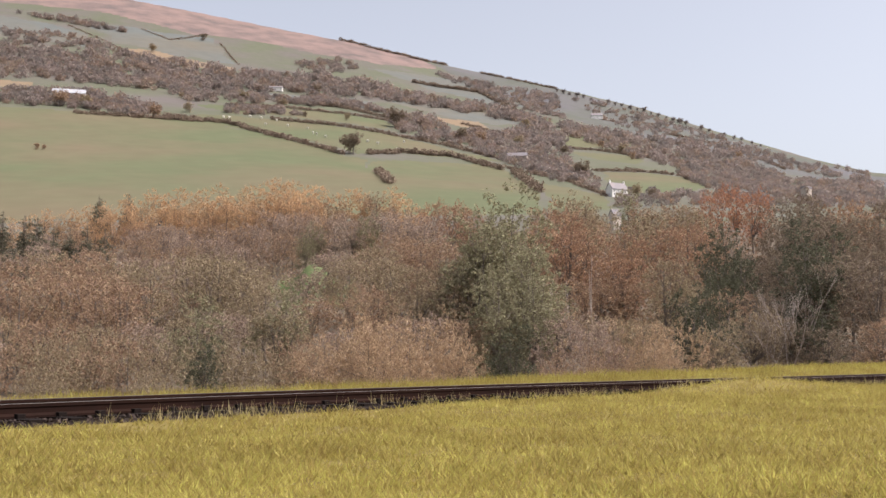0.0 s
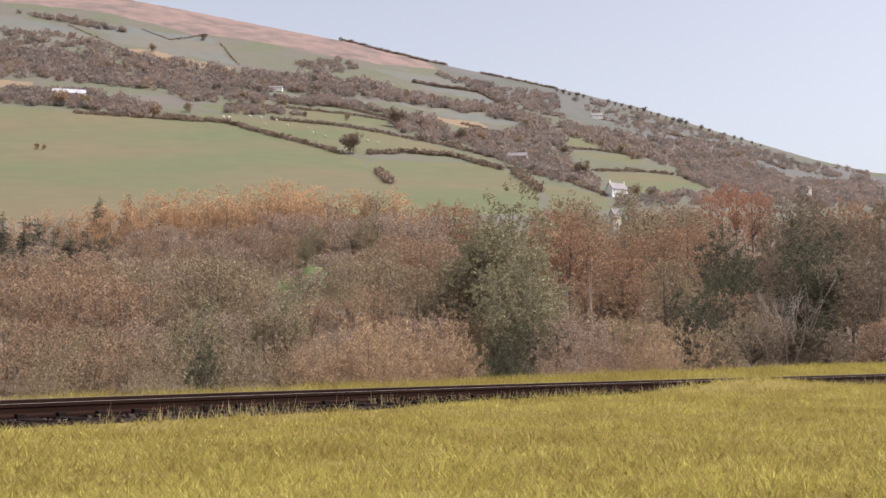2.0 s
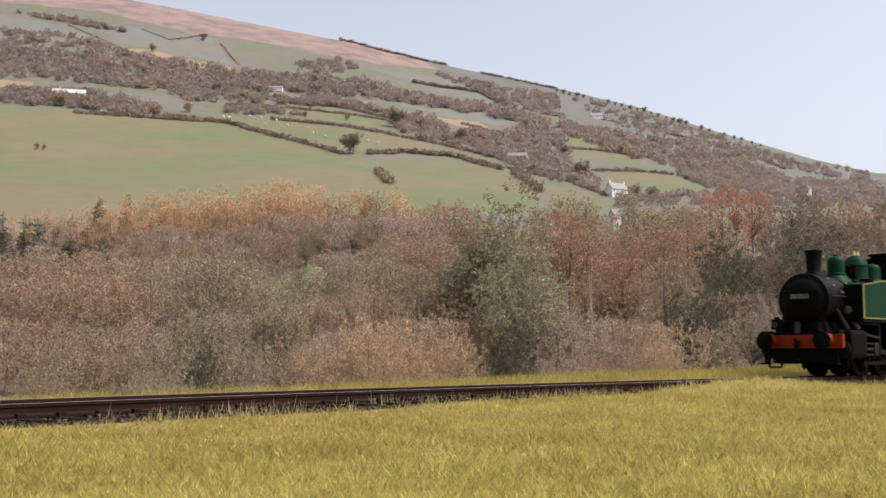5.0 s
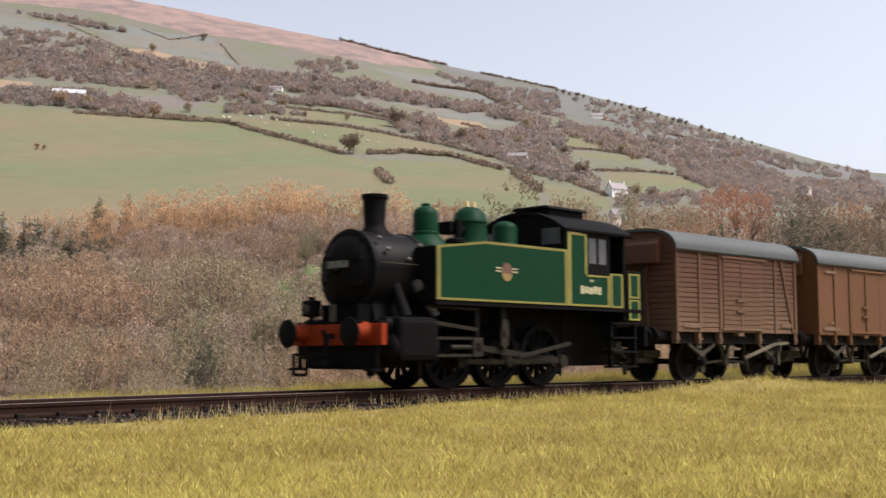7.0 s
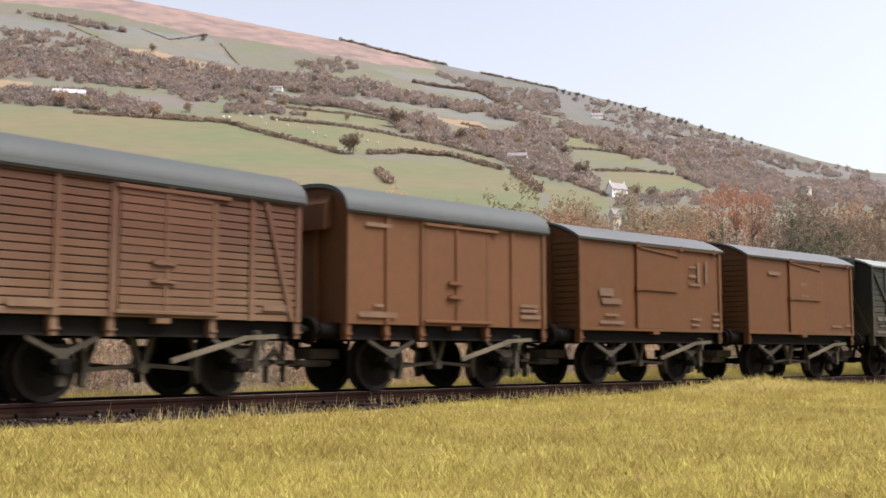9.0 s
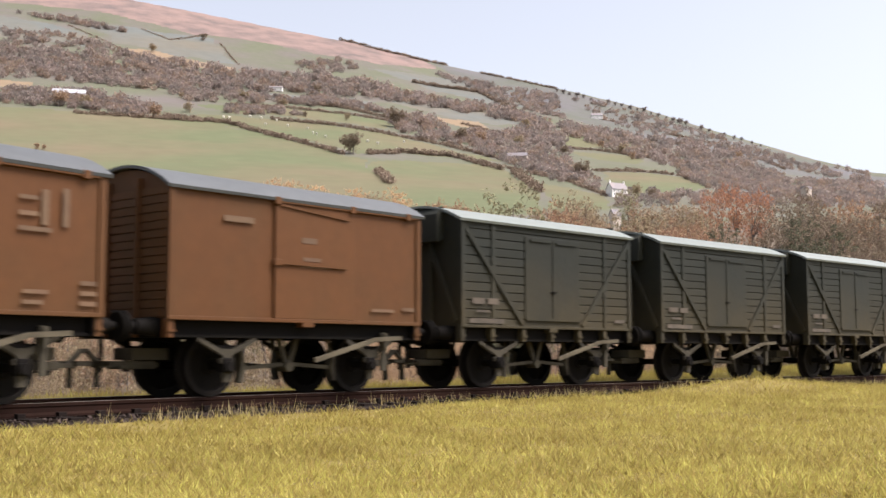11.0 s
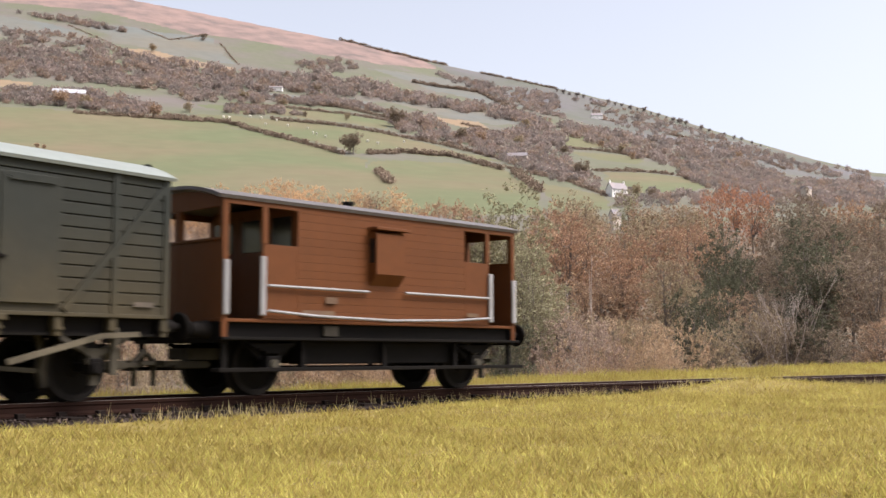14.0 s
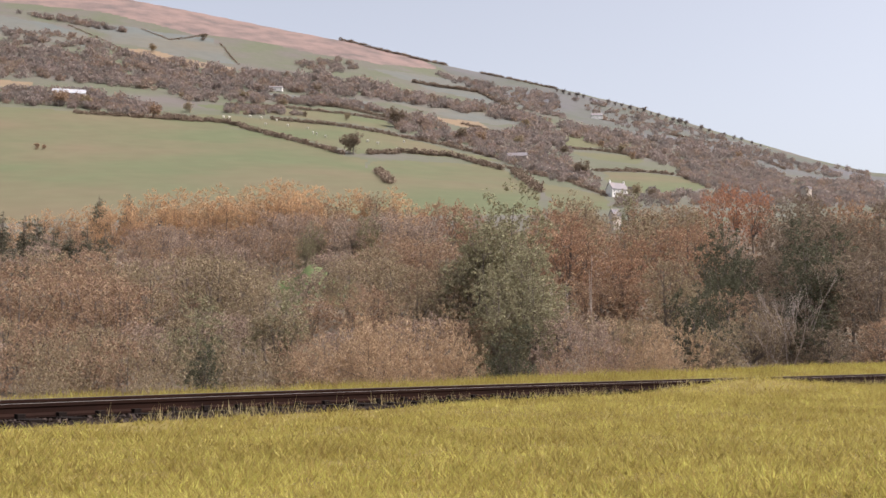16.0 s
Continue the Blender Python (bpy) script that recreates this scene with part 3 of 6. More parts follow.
BROWNS = [(0.186, 2.2, 0.140), (0.214, 2.25, 0.142), (0.098, 2.2, 0.140), (0.116, 2.2, 0.138), (-0.103, 2.6, 0.147), (-0.06, 2.65, 0.147), (-0.209, 2.3, 0.118), (-0.151, 2.0, 0.128), (-0.375, 1.1, 0.115), (-0.34, 1.15, 0.123), (-0.31, 1.1, 0.12), (-0.287, 1.05, 0.115), (-0.386, 1.3, 0.13), (-0.35, 1.4, 0.133), (-0.32, 1.45, 0.13), (-0.042, 1.9, 0.14), (-0.022, 1.7, 0.145), (-0.002, 1.6, 0.144), (0.124, 1.6, 0.152), (0.312, 2.1, 0.177), (0.333, 1.9, 0.183), (0.393, 1.8, 0.191), (0.322, 1.6, 0.172), (0.35, 1.5, 0.16), (0.38, 1.4, 0.167)]
OLIVES = [(0.2, 2.15, 0.138), (0.228, 2.2, 0.140), (0.131, 2.25, 0.132), (0.345, 1.6, 0.16), (-0.259, 1.2, 0.132), (-0.229, 1.3, 0.135), (-0.201, 1.25, 0.138), (-0.179, 1.2, 0.132), (-0.292, 1.4, 0.129), (-0.158, 1.1, 0.112), (-0.065, 1.6, 0.132), (-0.047, 1.4, 0.127), (-0.083, 1.5, 0.119), (0.13, 2.0, 0.174), (0.112, 2.1, 0.168), (0.19, 1.7, 0.152), (0.197, 1.3, 0.129), (0.291, 1.6, 0.149), (0.306, 1.4, 0.139), (0.362, 1.3, 0.155), (0.336, 1.2, 0.137), (0.387, 1.15, 0.143), (-0.022, 1.25, 0.124), (0.008, 1.2, 0.113)]
GREENS = [(0.040, 1.22, 0.172), (0.067, 1.24, 0.165), (0.078, 1.1, 0.13), (0.327, 1.2, 0.15), (0.333, 1.3, 0.165), (0.247, 1.12, 0.1), (0.232, 1.06, 0.085), (0.33, 1.02, 0.08), (0.053, 1.25, 0.196), (0.031, 1.2, 0.165), (0.071, 1.15, 0.155), (0.048, 1.0, 0.114), (0.079, 1.0, 0.109), (-0.113, 2.3, 0.105), (-0.123, 2.25, 0.094), (-0.069, 2.2, 0.141), (0.251, 1.5, 0.135), (0.238, 1.4, 0.118), (0.266, 1.45, 0.129), (0.17, 2.3, 0.152), (-0.21, 0.76, 0.051), (-0.218, 0.95, 0.088), (0.061, 0.8, 0.061), (-0.143, 1.0, 0.099), (0.224, 1.1, 0.098), (0.323, 1.35, 0.127)]
BUFFS = [(-0.082, 0.82, 0.078), (-0.047, 0.8, 0.082), (-0.015, 0.82, 0.078), (0.015, 0.8, 0.067), (-0.105, 0.84, 0.068), (-0.067, 0.76, 0.062), (-0.03, 0.76, 0.058)]
THICKETS = [(0.128, 0.95, 0.075), (0.151, 0.97, 0.083), (0.179, 0.97, 0.084), (0.204, 0.95, 0.076), (0.138, 0.88, 0.055), (0.188, 0.88, 0.055), (-0.158, 0.82, 0.06), (-0.133, 0.86, 0.068), (-0.183, 0.82, 0.062), (-0.243, 0.86, 0.069), (-0.278, 0.84, 0.064), (-0.313, 0.84, 0.068), (-0.348, 0.82, 0.066), (-0.378, 0.82, 0.068), (-0.363, 0.72, 0.04), (-0.262, 0.73, 0.037), (0.101, 0.86, 0.051), (0.279, 1.1, 0.076), (0.254, 1.1, 0.065), (0.234, 1.05, 0.056), (0.309, 1.1, 0.059), (0.344, 1.1, 0.064), (0.379, 1.1, 0.067), (0.359, 1.05, 0.051)]
FIELD_TREES = [(-0.081, 5.34, 0.099), (-0.229, 6.73, 0.066), (-0.26, 6.36, 0.085), (-0.347, 6.44, 0.092), (-0.324, 6.48, 0.073), (0.143, 7.51, 0.054), (0.161, 7.27, 0.063), (-0.264, 9.39, 0.067), (-0.086, 7.03, 0.047), (-0.124, 6.97, 0.036), (-0.043, 7.02, 0.119), (-0.181, 7.53, 0.069), (-0.145, 7.42, 0.057), (0.018, 6.71, 0.083), (0.034, 6.72, 0.079), (0.069, 6.74, 0.076), (0.11, 6.58, 0.057), (0.125, 5.17, 0.079), (0.175, 4.25, 0.05), (0.188, 4.17, 0.036), (-0.366, 4.8, 0.025), (-0.359, 4.81, 0.022), (0.171, 6.88, 0.046), (-0.022, 7.84, 0.06), (-0.218, 10.44, 0.064), (0.267, 8.89, 0.077), (0.075, 7.99, 0.07), (-0.114, 8.43, 0.065), (-0.237, 7.34, 0.045)]
RIDGE_TREES = [(0.103, 11.6, 0.061), (0.109, 11.6, 0.071), (0.115, 11.6, 0.065), (0.122, 11.6, 0.074), (0.127, 11.6, 0.074), (0.134, 11.6, 0.055), (0.141, 11.6, 0.053), (0.149, 11.6, 0.082), (0.156, 11.6, 0.062), (0.162, 11.6, 0.061), (0.17, 11.6, 0.087), (0.176, 11.6, 0.069), (0.182, 11.6, 0.082), (0.188, 11.6, 0.069), (0.195, 11.6, 0.075), (0.202, 11.6, 0.058), (0.208, 11.6, 0.075), (0.214, 11.6, 0.083), (0.22, 11.6, 0.071), (0.233, 11.6, 0.078), (0.24, 11.6, 0.076), (0.253, 11.6, 0.055), (0.263, 11.6, 0.079), (0.269, 11.6, 0.073), (0.278, 11.6, 0.063), (0.286, 11.6, 0.054)]
SHEEP = [(-0.198, 6.6), (-0.193, 6.6), (-0.174, 6.73), (-0.164, 6.71), (-0.16, 6.43), (-0.14, 6.45), (-0.117, 6.18), (-0.114, 6.14), (-0.106, 6.04), (-0.059, 5.96), (-0.04, 5.79), (-0.035, 6.25), (-0.15, 6.65), (-0.122, 6.38), (-0.068, 6.02)]


def tree(kind, leaf, bearing, away, tall, label, seed=None, group="trees of the wood", wide=1.0, name="tree"):
    """A tree or shrub of its kind, tall metres high, with its foot on the ground at that place."""
    seed = random.randrange(3) if seed is None else seed
    key = (kind, leaf, seed)
    if key not in MODELS:
        lobes, leaves, size, up, thick = tree_kind(kind, seed * 7 + len(kind))
        MODELS[key] = (trunk_mesh(seed, lobes, thick), crown_mesh("crown", LEAF[leaf], lobes, leaves, size, seed + 5, up))
    x, y = spot(bearing, away)
    z = surface(x, y)[0]
    root = tagged(new(name), label, "shrub" if kind == "shrub" else "tree", group)
    for nm, me in zip(("trunk", "crown"), MODELS[key]):
        ob = new(nm, me)
        ob.parent = root
    root.matrix_basis = Matrix.LocRotScale((x, y, z), Euler((0, 0, random.uniform(0, 6.283))), (tall * wide, tall * wide, tall))
    return root


PALE_BARK = material("pale_bark", (0.42, 0.35, 0.30), 0.85, scale=80, stain=(0.24, 0.19, 0.16), amount=0.7)


def bare_tree(bearing, away, tall, slim):
    """A leafless tree: a leaning stem that forks again and again into thin pale twigs."""
    rng = random.Random(int(bearing * 1000))
    bm = bmesh.new()

    def limb(foot, way, length, thick, depth):
        tip = foot + way * length
        rod(bm, foot, tip, thick, thick * 0.6, 5)
        if depth == 0:
            return
        for _ in range(3 if depth > 1 else 4):
            turn = V((rng.uniform(-1, 1), rng.uniform(-1, 1), rng.uniform(-0.25, 0.9))) * (0.75 * slim)
            limb(foot.lerp(tip, rng.uniform(0.55, 1.0)), (way + turn).normalized(), length * rng.uniform(0.55, 0.8), thick * 0.55, depth - 1)
    limb(V((0, 0, -30)), V((0.1, 0, 1)).normalized(), tall * 1000 * 0.45 + 30, tall * 1000 * (0.014 if slim > 0.3 else 0.007), 4 if slim > 0.3 else 1)
    root = tagged(new("tree"), "leafless tree with pale grey-white branches", "tree", "trees of the wood")
    part("stem", bm, PALE_BARK, root)
    x, y = spot(bearing, away)
    root.matrix_basis = pose(x, y, surface(x, y)[0], 0, 0, rng.uniform(0, 360))


WORDS = {"brown": "bare brown woodland tree in late autumn", "olive": "olive-brown woodland tree thinning in autumn",
         "green": "dark green woodland tree still in leaf", "larch": "golden-orange larch in autumn colour", "rust": "rust-red woodland tree in autumn colour",
         "grey": "pinkish grey bare woodland tree", "pine": "dark green conifer among autumn larches", "umber": "nearly bare umber-brown woodland tree, slope shade in its colour", "ivy": "near-black ivy-clad evergreen tree in the wood", "scarlet": "bright orange-red tree in autumn colour", "buff": "buff seed-headed shrub at the wood's edge"}


def build_woods():
    rng = random.Random(11)
    for rows, kind, leaf, wide in ((LARCHES, "tall", "larch", 1.25), (LARCHES_FRONT, "tall", "larch", 1.25), (PINES, "conifer", "pine", 1.8), (RUSTS, "broad", "rust", 0.9),
                                   (GREYS, "broad", "grey", 1.1), (BROWNS, "broad", "brown", 1.1), (OLIVES, "broad", "olive", 1.0), (GREENS, "tall", "green", 1.25)):
        for b, v, h in rows:
            # shade under the slope at the wood's far end is put into darker leaves
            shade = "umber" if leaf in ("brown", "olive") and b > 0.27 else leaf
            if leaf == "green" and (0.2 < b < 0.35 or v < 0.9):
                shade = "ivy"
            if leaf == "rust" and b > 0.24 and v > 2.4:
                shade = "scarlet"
            if b > 0.09 and v > 1.45:
                h += 0.010 * v
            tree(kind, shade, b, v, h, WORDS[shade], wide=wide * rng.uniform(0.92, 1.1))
    for b, v, h in BUFFS:
        tree("shrub", "buff", b, v, h, WORDS["buff"], name="shrub", group="shrubs at the wood's edge", wide=0.9)
    for i, (b, v, h) in enumerate(THICKETS):
        # right-hand thickets take the darker umber leaves, as shaded by the slope
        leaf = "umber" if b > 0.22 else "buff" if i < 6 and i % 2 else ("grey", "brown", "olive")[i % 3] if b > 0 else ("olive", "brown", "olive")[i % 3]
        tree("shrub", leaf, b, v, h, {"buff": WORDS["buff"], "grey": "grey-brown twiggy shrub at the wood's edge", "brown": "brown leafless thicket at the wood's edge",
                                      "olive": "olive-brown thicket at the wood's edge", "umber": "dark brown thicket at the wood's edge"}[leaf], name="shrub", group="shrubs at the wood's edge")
    # lower growth between the named trees
    for away, tall, count, mix in ((2.45, 0.10, 24, ("brown", "grey", "rust")), (2.05, 0.10, 24, ("brown", "grey", "olive")), (1.7, 0.11, 24, ("olive", "brown", "grey")),
                                   (1.32, 0.10, 24, ("olive", "brown", "brown")), (1.0, 0.075, 22, ("olive", "brown", "grey"))):
        for i in range(count):
            b = -0.45 + 0.90 * (i + rng.uniform(0.2, 0.8)) / count
            if away > 1.9 and abs(b + 0.115) < 0.03:
                continue
            # umber leaves here also paint in the shade below the slope
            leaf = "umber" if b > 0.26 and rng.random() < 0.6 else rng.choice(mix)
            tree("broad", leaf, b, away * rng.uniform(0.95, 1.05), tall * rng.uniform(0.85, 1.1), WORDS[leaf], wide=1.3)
    # pale bare stems before the dark of the wood
    for b, v, h, slim in ((0.300, 1.0, 0.058, 1.0), (0.288, 1.02, 0.045, 1.0), (0.312, 1.03, 0.066, 0.8), (0.083, 0.985, 0.075, 0.12), (0.088, 1.24, 0.12, 0.1), (0.135, 1.3, 0.13, 0.12), (0.119, 1.2, 0.11, 0.14)):
        bare_tree(b, v, h, slim)
    for b, v, h in FIELD_TREES:
        leaf = rng.choice(("umber", "brown", "olive"))
        tree("dot", leaf, b, v, h * 1.25, "small rounded hedgerow tree on the hillside", group="trees among the fields", wide=rng.uniform(1.0, 1.3))
    for b, v, h in RIDGE_TREES:
        tree("dot", "dusk", b, v, h * rng.uniform(0.6, 0.95), "small bare tree on the skyline", group="trees along the ridge", wide=rng.uniform(0.9, 1.5))


build_woods()


def thicket(name, places, leaf, label, category, rng):
    """Many small clumps of leaves: places are x, y, z and the clump's height in metres."""
    at = np.repeat(np.array(places), 64, axis=0)
    nrng = np.random.default_rng(len(places))
    n = len(at)
    q = nrng.normal(size=(n, 3))
    q *= ((0.35 + 0.65 * nrng.random(n)) / np.linalg.norm(q, axis=1))[:, None]
    h = at[:, 3:4]
    p = at[:, :3] + q * h * np.array([0.66, 0.66, 0.46]) + h * np.array([0, 0, 0.38])
    a = nrng.normal(size=(n, 3)) * np.array([1, 1, 1.5])
    a *= h * nrng.uniform(0.10, 0.18, (n, 1)) / np.linalg.norm(a, axis=1)[:, None]
    c = np.cross(a, nrng.normal(size=(n, 3)))
    c *= h * nrng.uniform(0.08, 0.14, (n, 1)) / np.linalg.norm(c, axis=1)[:, None]
    verts = np.stack([p - a - c, p - a * 0.3 + c, p + a], axis=1).reshape(-1, 3).tolist()
    faces = np.arange(3 * n).reshape(-1, 3).tolist()
    return tagged(raw(name, verts, faces, LEAF[leaf]), label, category, kind="stuff")


def on_hill(b, v):
    x, y = spot(b, v)
    return x, y, surface(x, y)[0]


def hedge(size, *line):
    """A hedgerow along a line of bearings and distances."""
    rng = random.Random(len(line) * 31 + int(line[0][1] * 100))
    places = []
    for (b0, v0), (b1, v1) in zip(line, line[1:]):
        n = max(4, int(math.hypot((b1 - b0) * (v0 + v1) / 2, (v1 - v0) * 0.35) / 0.0095))
        for i in range(n):
            f = (i + rng.random()) / n
            b, v = b0 + (b1 - b0) * f, v0 + (v1 - v0) * f
            places.append((*on_hill(b + rng.gauss(0, 0.0006), v + rng.gauss(0, 0.015)), (0.026 + 0.0026 * v) * size * rng.uniform(0.6, 1.3)))
    thicket("hedge", places, "hedge", "dark brown clipped hedgerow between the fields", "hedge", rng)


def copse(count, size, *outline):
    """A wood on the hillside, filling an outline of bearings and distances."""
    rng = random.Random(count * 7 + len(outline))
    bs, vs = [q[0] for q in outline], [q[1] for q in outline]
    kinds = {"heath": [], "dusk": [], "russet": []}
    made = 0
    while made < count * 3.6:
        b, v = rng.uniform(min(bs), max(bs)), rng.uniform(min(vs), max(vs))
        if not inside(outline, np.array([b]), np.array([v]))[0]:
            continue
        made += 1
        kinds[rng.choice(("heath", "heath", "dusk", "russet"))].append((*on_hill(b, v), 0.0086 * v * size * rng.uniform(0.6, 1.25)))
    for leaf, places in kinds.items():
        if places:
            thicket("copse", places, leaf, "bare autumn woodland patch on the far hillside", "woodland", rng)


hedge(0.75, (-0.252, 6.42), (-0.196, 6.38), (-0.145, 5.84), (-0.091, 5.3))
hedge(0.8, (-0.068, 5.4), (-0.032, 5.69), (0.008, 5.77), (0.054, 5.3))
hedge(0.6, (-0.155, 6.7), (-0.094, 6.68), (-0.048, 6.56), (-0.002, 6.4), (0.054, 5.91))
hedge(0.6, (-0.135, 7.76), (-0.094, 7.76), (-0.048, 7.54))
hedge(0.9, (-0.059, 4.69), (-0.047, 4.18))
hedge(1.0, (0.064, 5.19), (0.088, 4.15))
hedge(0.5, (0.11, 7.07), (0.141, 7.25), (0.186, 7.25))
hedge(0.6, (0.135, 5.76), (0.186, 6.01), (0.239, 6.05))
hedge(0.3, (-0.274, 10.54), (-0.248, 10.13), (-0.213, 10.82))
hedge(0.7, (-0.027, 10.12), (0.034, 10.29), (0.08, 9.0))
hedge(0.3, (-0.202, 10.41), (-0.186, 9.48))
hedge(0.6, (-0.334, 6.21), (-0.272, 6.3), (-0.216, 6.36))
hedge(0.5, (-0.196, 7.21), (-0.145, 7.36), (-0.048, 7.37))
hedge(0.6, (-0.094, 12.0), (-0.053, 11.92), (0.003, 12.0))
hedge(0.5, (0.034, 11.92), (0.103, 11.9))
hedge(0.5, (0.202, 9.93), (0.263, 10.43), (0.308, 9.04))
hedge(0.3, (-0.341, 10.14), (-0.292, 9.28))
hedge(0.5, (0.018, 7.81), (0.049, 7.49))
hedge(0.5, (0.056, 5.45), (0.11, 4.98), (0.148, 4.15))
copse(230, 1.0, (-0.402, 8.59), (-0.299, 9.0), (-0.191, 9.0), (-0.114, 9.19), (-0.043, 9.42), (0.039, 9.33), (0.09, 8.92), (0.09, 8.34), (0.034, 8.6), (-0.068, 8.51), (-0.186, 8.02), (-0.247, 7.44), (-0.309, 7.46), (-0.401, 7.28))
copse(60, 1.0, (-0.401, 6.74), (-0.355, 6.92), (-0.298, 7.06), (-0.255, 6.65), (-0.272, 6.27), (-0.339, 6.38), (-0.4, 6.28))
copse(120, 1.0, (-0.048, 7.74), (-0.012, 7.78), (0.008, 7.06), (0.059, 7.51), (0.09, 8.47), (0.11, 7.63), (0.115, 5.65), (0.14, 5.37), (0.14, 4.48), (0.089, 4.95), (0.054, 5.8), (0.008, 6.36), (-0.048, 6.75))
copse(190, 0.9, (0.059, 8.91), (0.09, 8.92), (0.141, 8.86), (0.202, 9.04), (0.263, 9.46), (0.313, 7.14), (0.394, 9.02), (0.393, 6.51), (0.302, 5.38), (0.247, 6.34), (0.186, 6.86), (0.11, 8.07))
copse(60, 1.0, (0.16, 4.4), (0.236, 4.77), (0.312, 5.66), (0.393, 6.73), (0.393, 4.61), (0.15, 3.58))
copse(26, 0.7, (-0.403, 9.36), (-0.346, 9.63), (-0.289, 9.18), (-0.402, 8.69))
copse(26, 0.7, (-0.114, 8.33), (-0.073, 8.04), (-0.043, 7.8), (-0.135, 7.79))
copse(24, 0.7, (-0.196, 7.1), (-0.145, 7.25), (-0.124, 7.02), (-0.196, 6.75))
copse(60, 0.6, (-0.007, 11.22), (0.059, 10.98), (0.103, 11.18), (0.11, 9.22), (0.059, 9.61), (0.008, 10.6))
copse(24, 0.6, (-0.074, 10.38), (-0.114, 9.19), (-0.135, 10.07), (-0.094, 10.72))
copse(90, 0.6, (0.111, 11.45), (0.187, 11.44), (0.263, 11.21), (0.323, 10.61), (0.384, 11.04), (0.384, 9.4), (0.262, 9.1), (0.161, 9.37))
copse(40, 0.8, (-0.247, 7.6), (-0.176, 7.94), (-0.048, 8.09), (-0.114, 7.64), (-0.232, 7.21))
copse(24, 0.6, (-0.388, 10.43), (-0.321, 10.56), (-0.284, 10.14), (-0.341, 10.23))
copse(30, 0.8, (0.201, 6.51), (0.237, 6.12), (0.302, 5.5), (0.236, 5.24))


# ---- farms on the hillside ----
LIME = material("white_render", (0.78, 0.76, 0.74), 0.8, scale=20, stain=(0.6, 0.56, 0.52), amount=0.5)
TILE = material("slate_roof", (0.20, 0.18, 0.19), 0.8, scale=30, stain=(0.27, 0.22, 0.21), amount=0.6)
STONEWORK = material("pale_stone", (0.55, 0.47, 0.40), 0.85, scale=30, amount=0.5)
SHEET = material("pale_sheet_roof", (0.42, 0.42, 0.45), 0.6, scale=20, amount=0.4)
OPENING = material("dark_opening", (0.03, 0.03, 0.035), 0.4, scale=50)
WOOL = material("wool", (0.70, 0.66, 0.58), 0.95, scale=300)


def house(name, label, b, v, wide, deep, wall_h, roof_h, wall, roof, turn=0.0, windows=3, chimneys=2, storeys=2):
    """A gabled building, in metres, with its windows, doors and chimneys."""
    root = tagged(new(name), label, "house" if name != "barn" else "barn")
    w, d, h, r = wide * 500, deep * 500, wall_h * 1000, roof_h * 1000
    sub = h * 0.3
    one("wall", wall, root, lambda bm: slab(bm, [(-d, -sub), (d, -sub), (d, h), (0, h + r), (-d, h)], -w, w, "x"))
    t = h * 0.08
    rf = one("roof", roof, root, lambda bm: slab(bm, [(-d * 1.12, h - t), (0, h + r + t * 0.2), (d * 1.12, h - t), (d * 1.12, h + t * 0.5), (0, h + r + t * 1.6), (-d * 1.12, h + t * 0.5)], -w * 1.04, w * 1.04, "x"))
    for i in range(chimneys):
        x = -w * 0.9 + i * w * 1.8 / max(1, chimneys - 1)
        one("chimney", wall, rf, lambda bm: box(bm, x - w * 0.06, x + w * 0.06, -d * 0.15, d * 0.15, h + r * 0.6, h + r * 1.45))
    for k in range(storeys):
        for i in range(windows):
            x = w * (-0.7 + 1.4 * i / max(1, windows - 1))
            z = h * (0.16 + 0.46 * k)
            one("window", OPENING, root, lambda bm: box(bm, x - w * 0.055, x + w * 0.055, -d * 1.015, -d * 0.95, z, z + h * 0.2), "dark window opening")
    x, y, z = on_hill(b, v)
    root.matrix_basis = pose(x, y, z, 0, 0, -YAW + turn)


house("farmhouse", "white rendered farmhouse with a grey slate roof", 0.156, 4.18, 0.076, 0.036, 0.026, 0.024, LIME, TILE, 32, 4)
house("barn", "long low barn with a pale sheet roof", -0.338, 6.75, 0.19, 0.07, 0.03, 0.028, STONEWORK, SHEET, 14, 4, 0, 1)
house("cottage", "stone cottage with a brownish slate roof", 0.067, 5.9, 0.105, 0.05, 0.026, 0.02, STONEWORK, TILE, -10, 3)
house("cottage", "small white cottage below the hill woods", 0.092, 5.35, 0.035, 0.03, 0.02, 0.012, LIME, LIME, 20, 2, 1, 1)
house("farmhouse", "distant white farmhouse under the ridge", 0.139, 10.0, 0.10, 0.05, 0.028, 0.018, LIME, TILE, 0, 3)
house("farmhouse", "distant pale farmhouse among bare trees", -0.151, 8.35, 0.10, 0.05, 0.022, 0.012, LIME, TILE, 0, 3)
house("cottage", "cream-walled cottage half hidden by the wood", 0.154, 2.95, 0.026, 0.02, 0.036, 0.012, STONEWORK, TILE, 30, 2)
house("church_tower", "pale stone church tower above the wood", 0.326, 4.9, 0.032, 0.032, 0.062, 0.002, STONEWORK, TILE, 35, 1, 0)


def build_sheep():
    for b, v in SHEEP:
        root = tagged(new("sheep"), "white woolly sheep grazing in the pasture", "sheep", "sheep on the hillside")
        shared_sheep(root)
        x, y, z = on_hill(b, v)
        root.matrix_basis = pose(x, y, z, 0, 0, random.uniform(0, 360))


SHEEP_MESH = {}


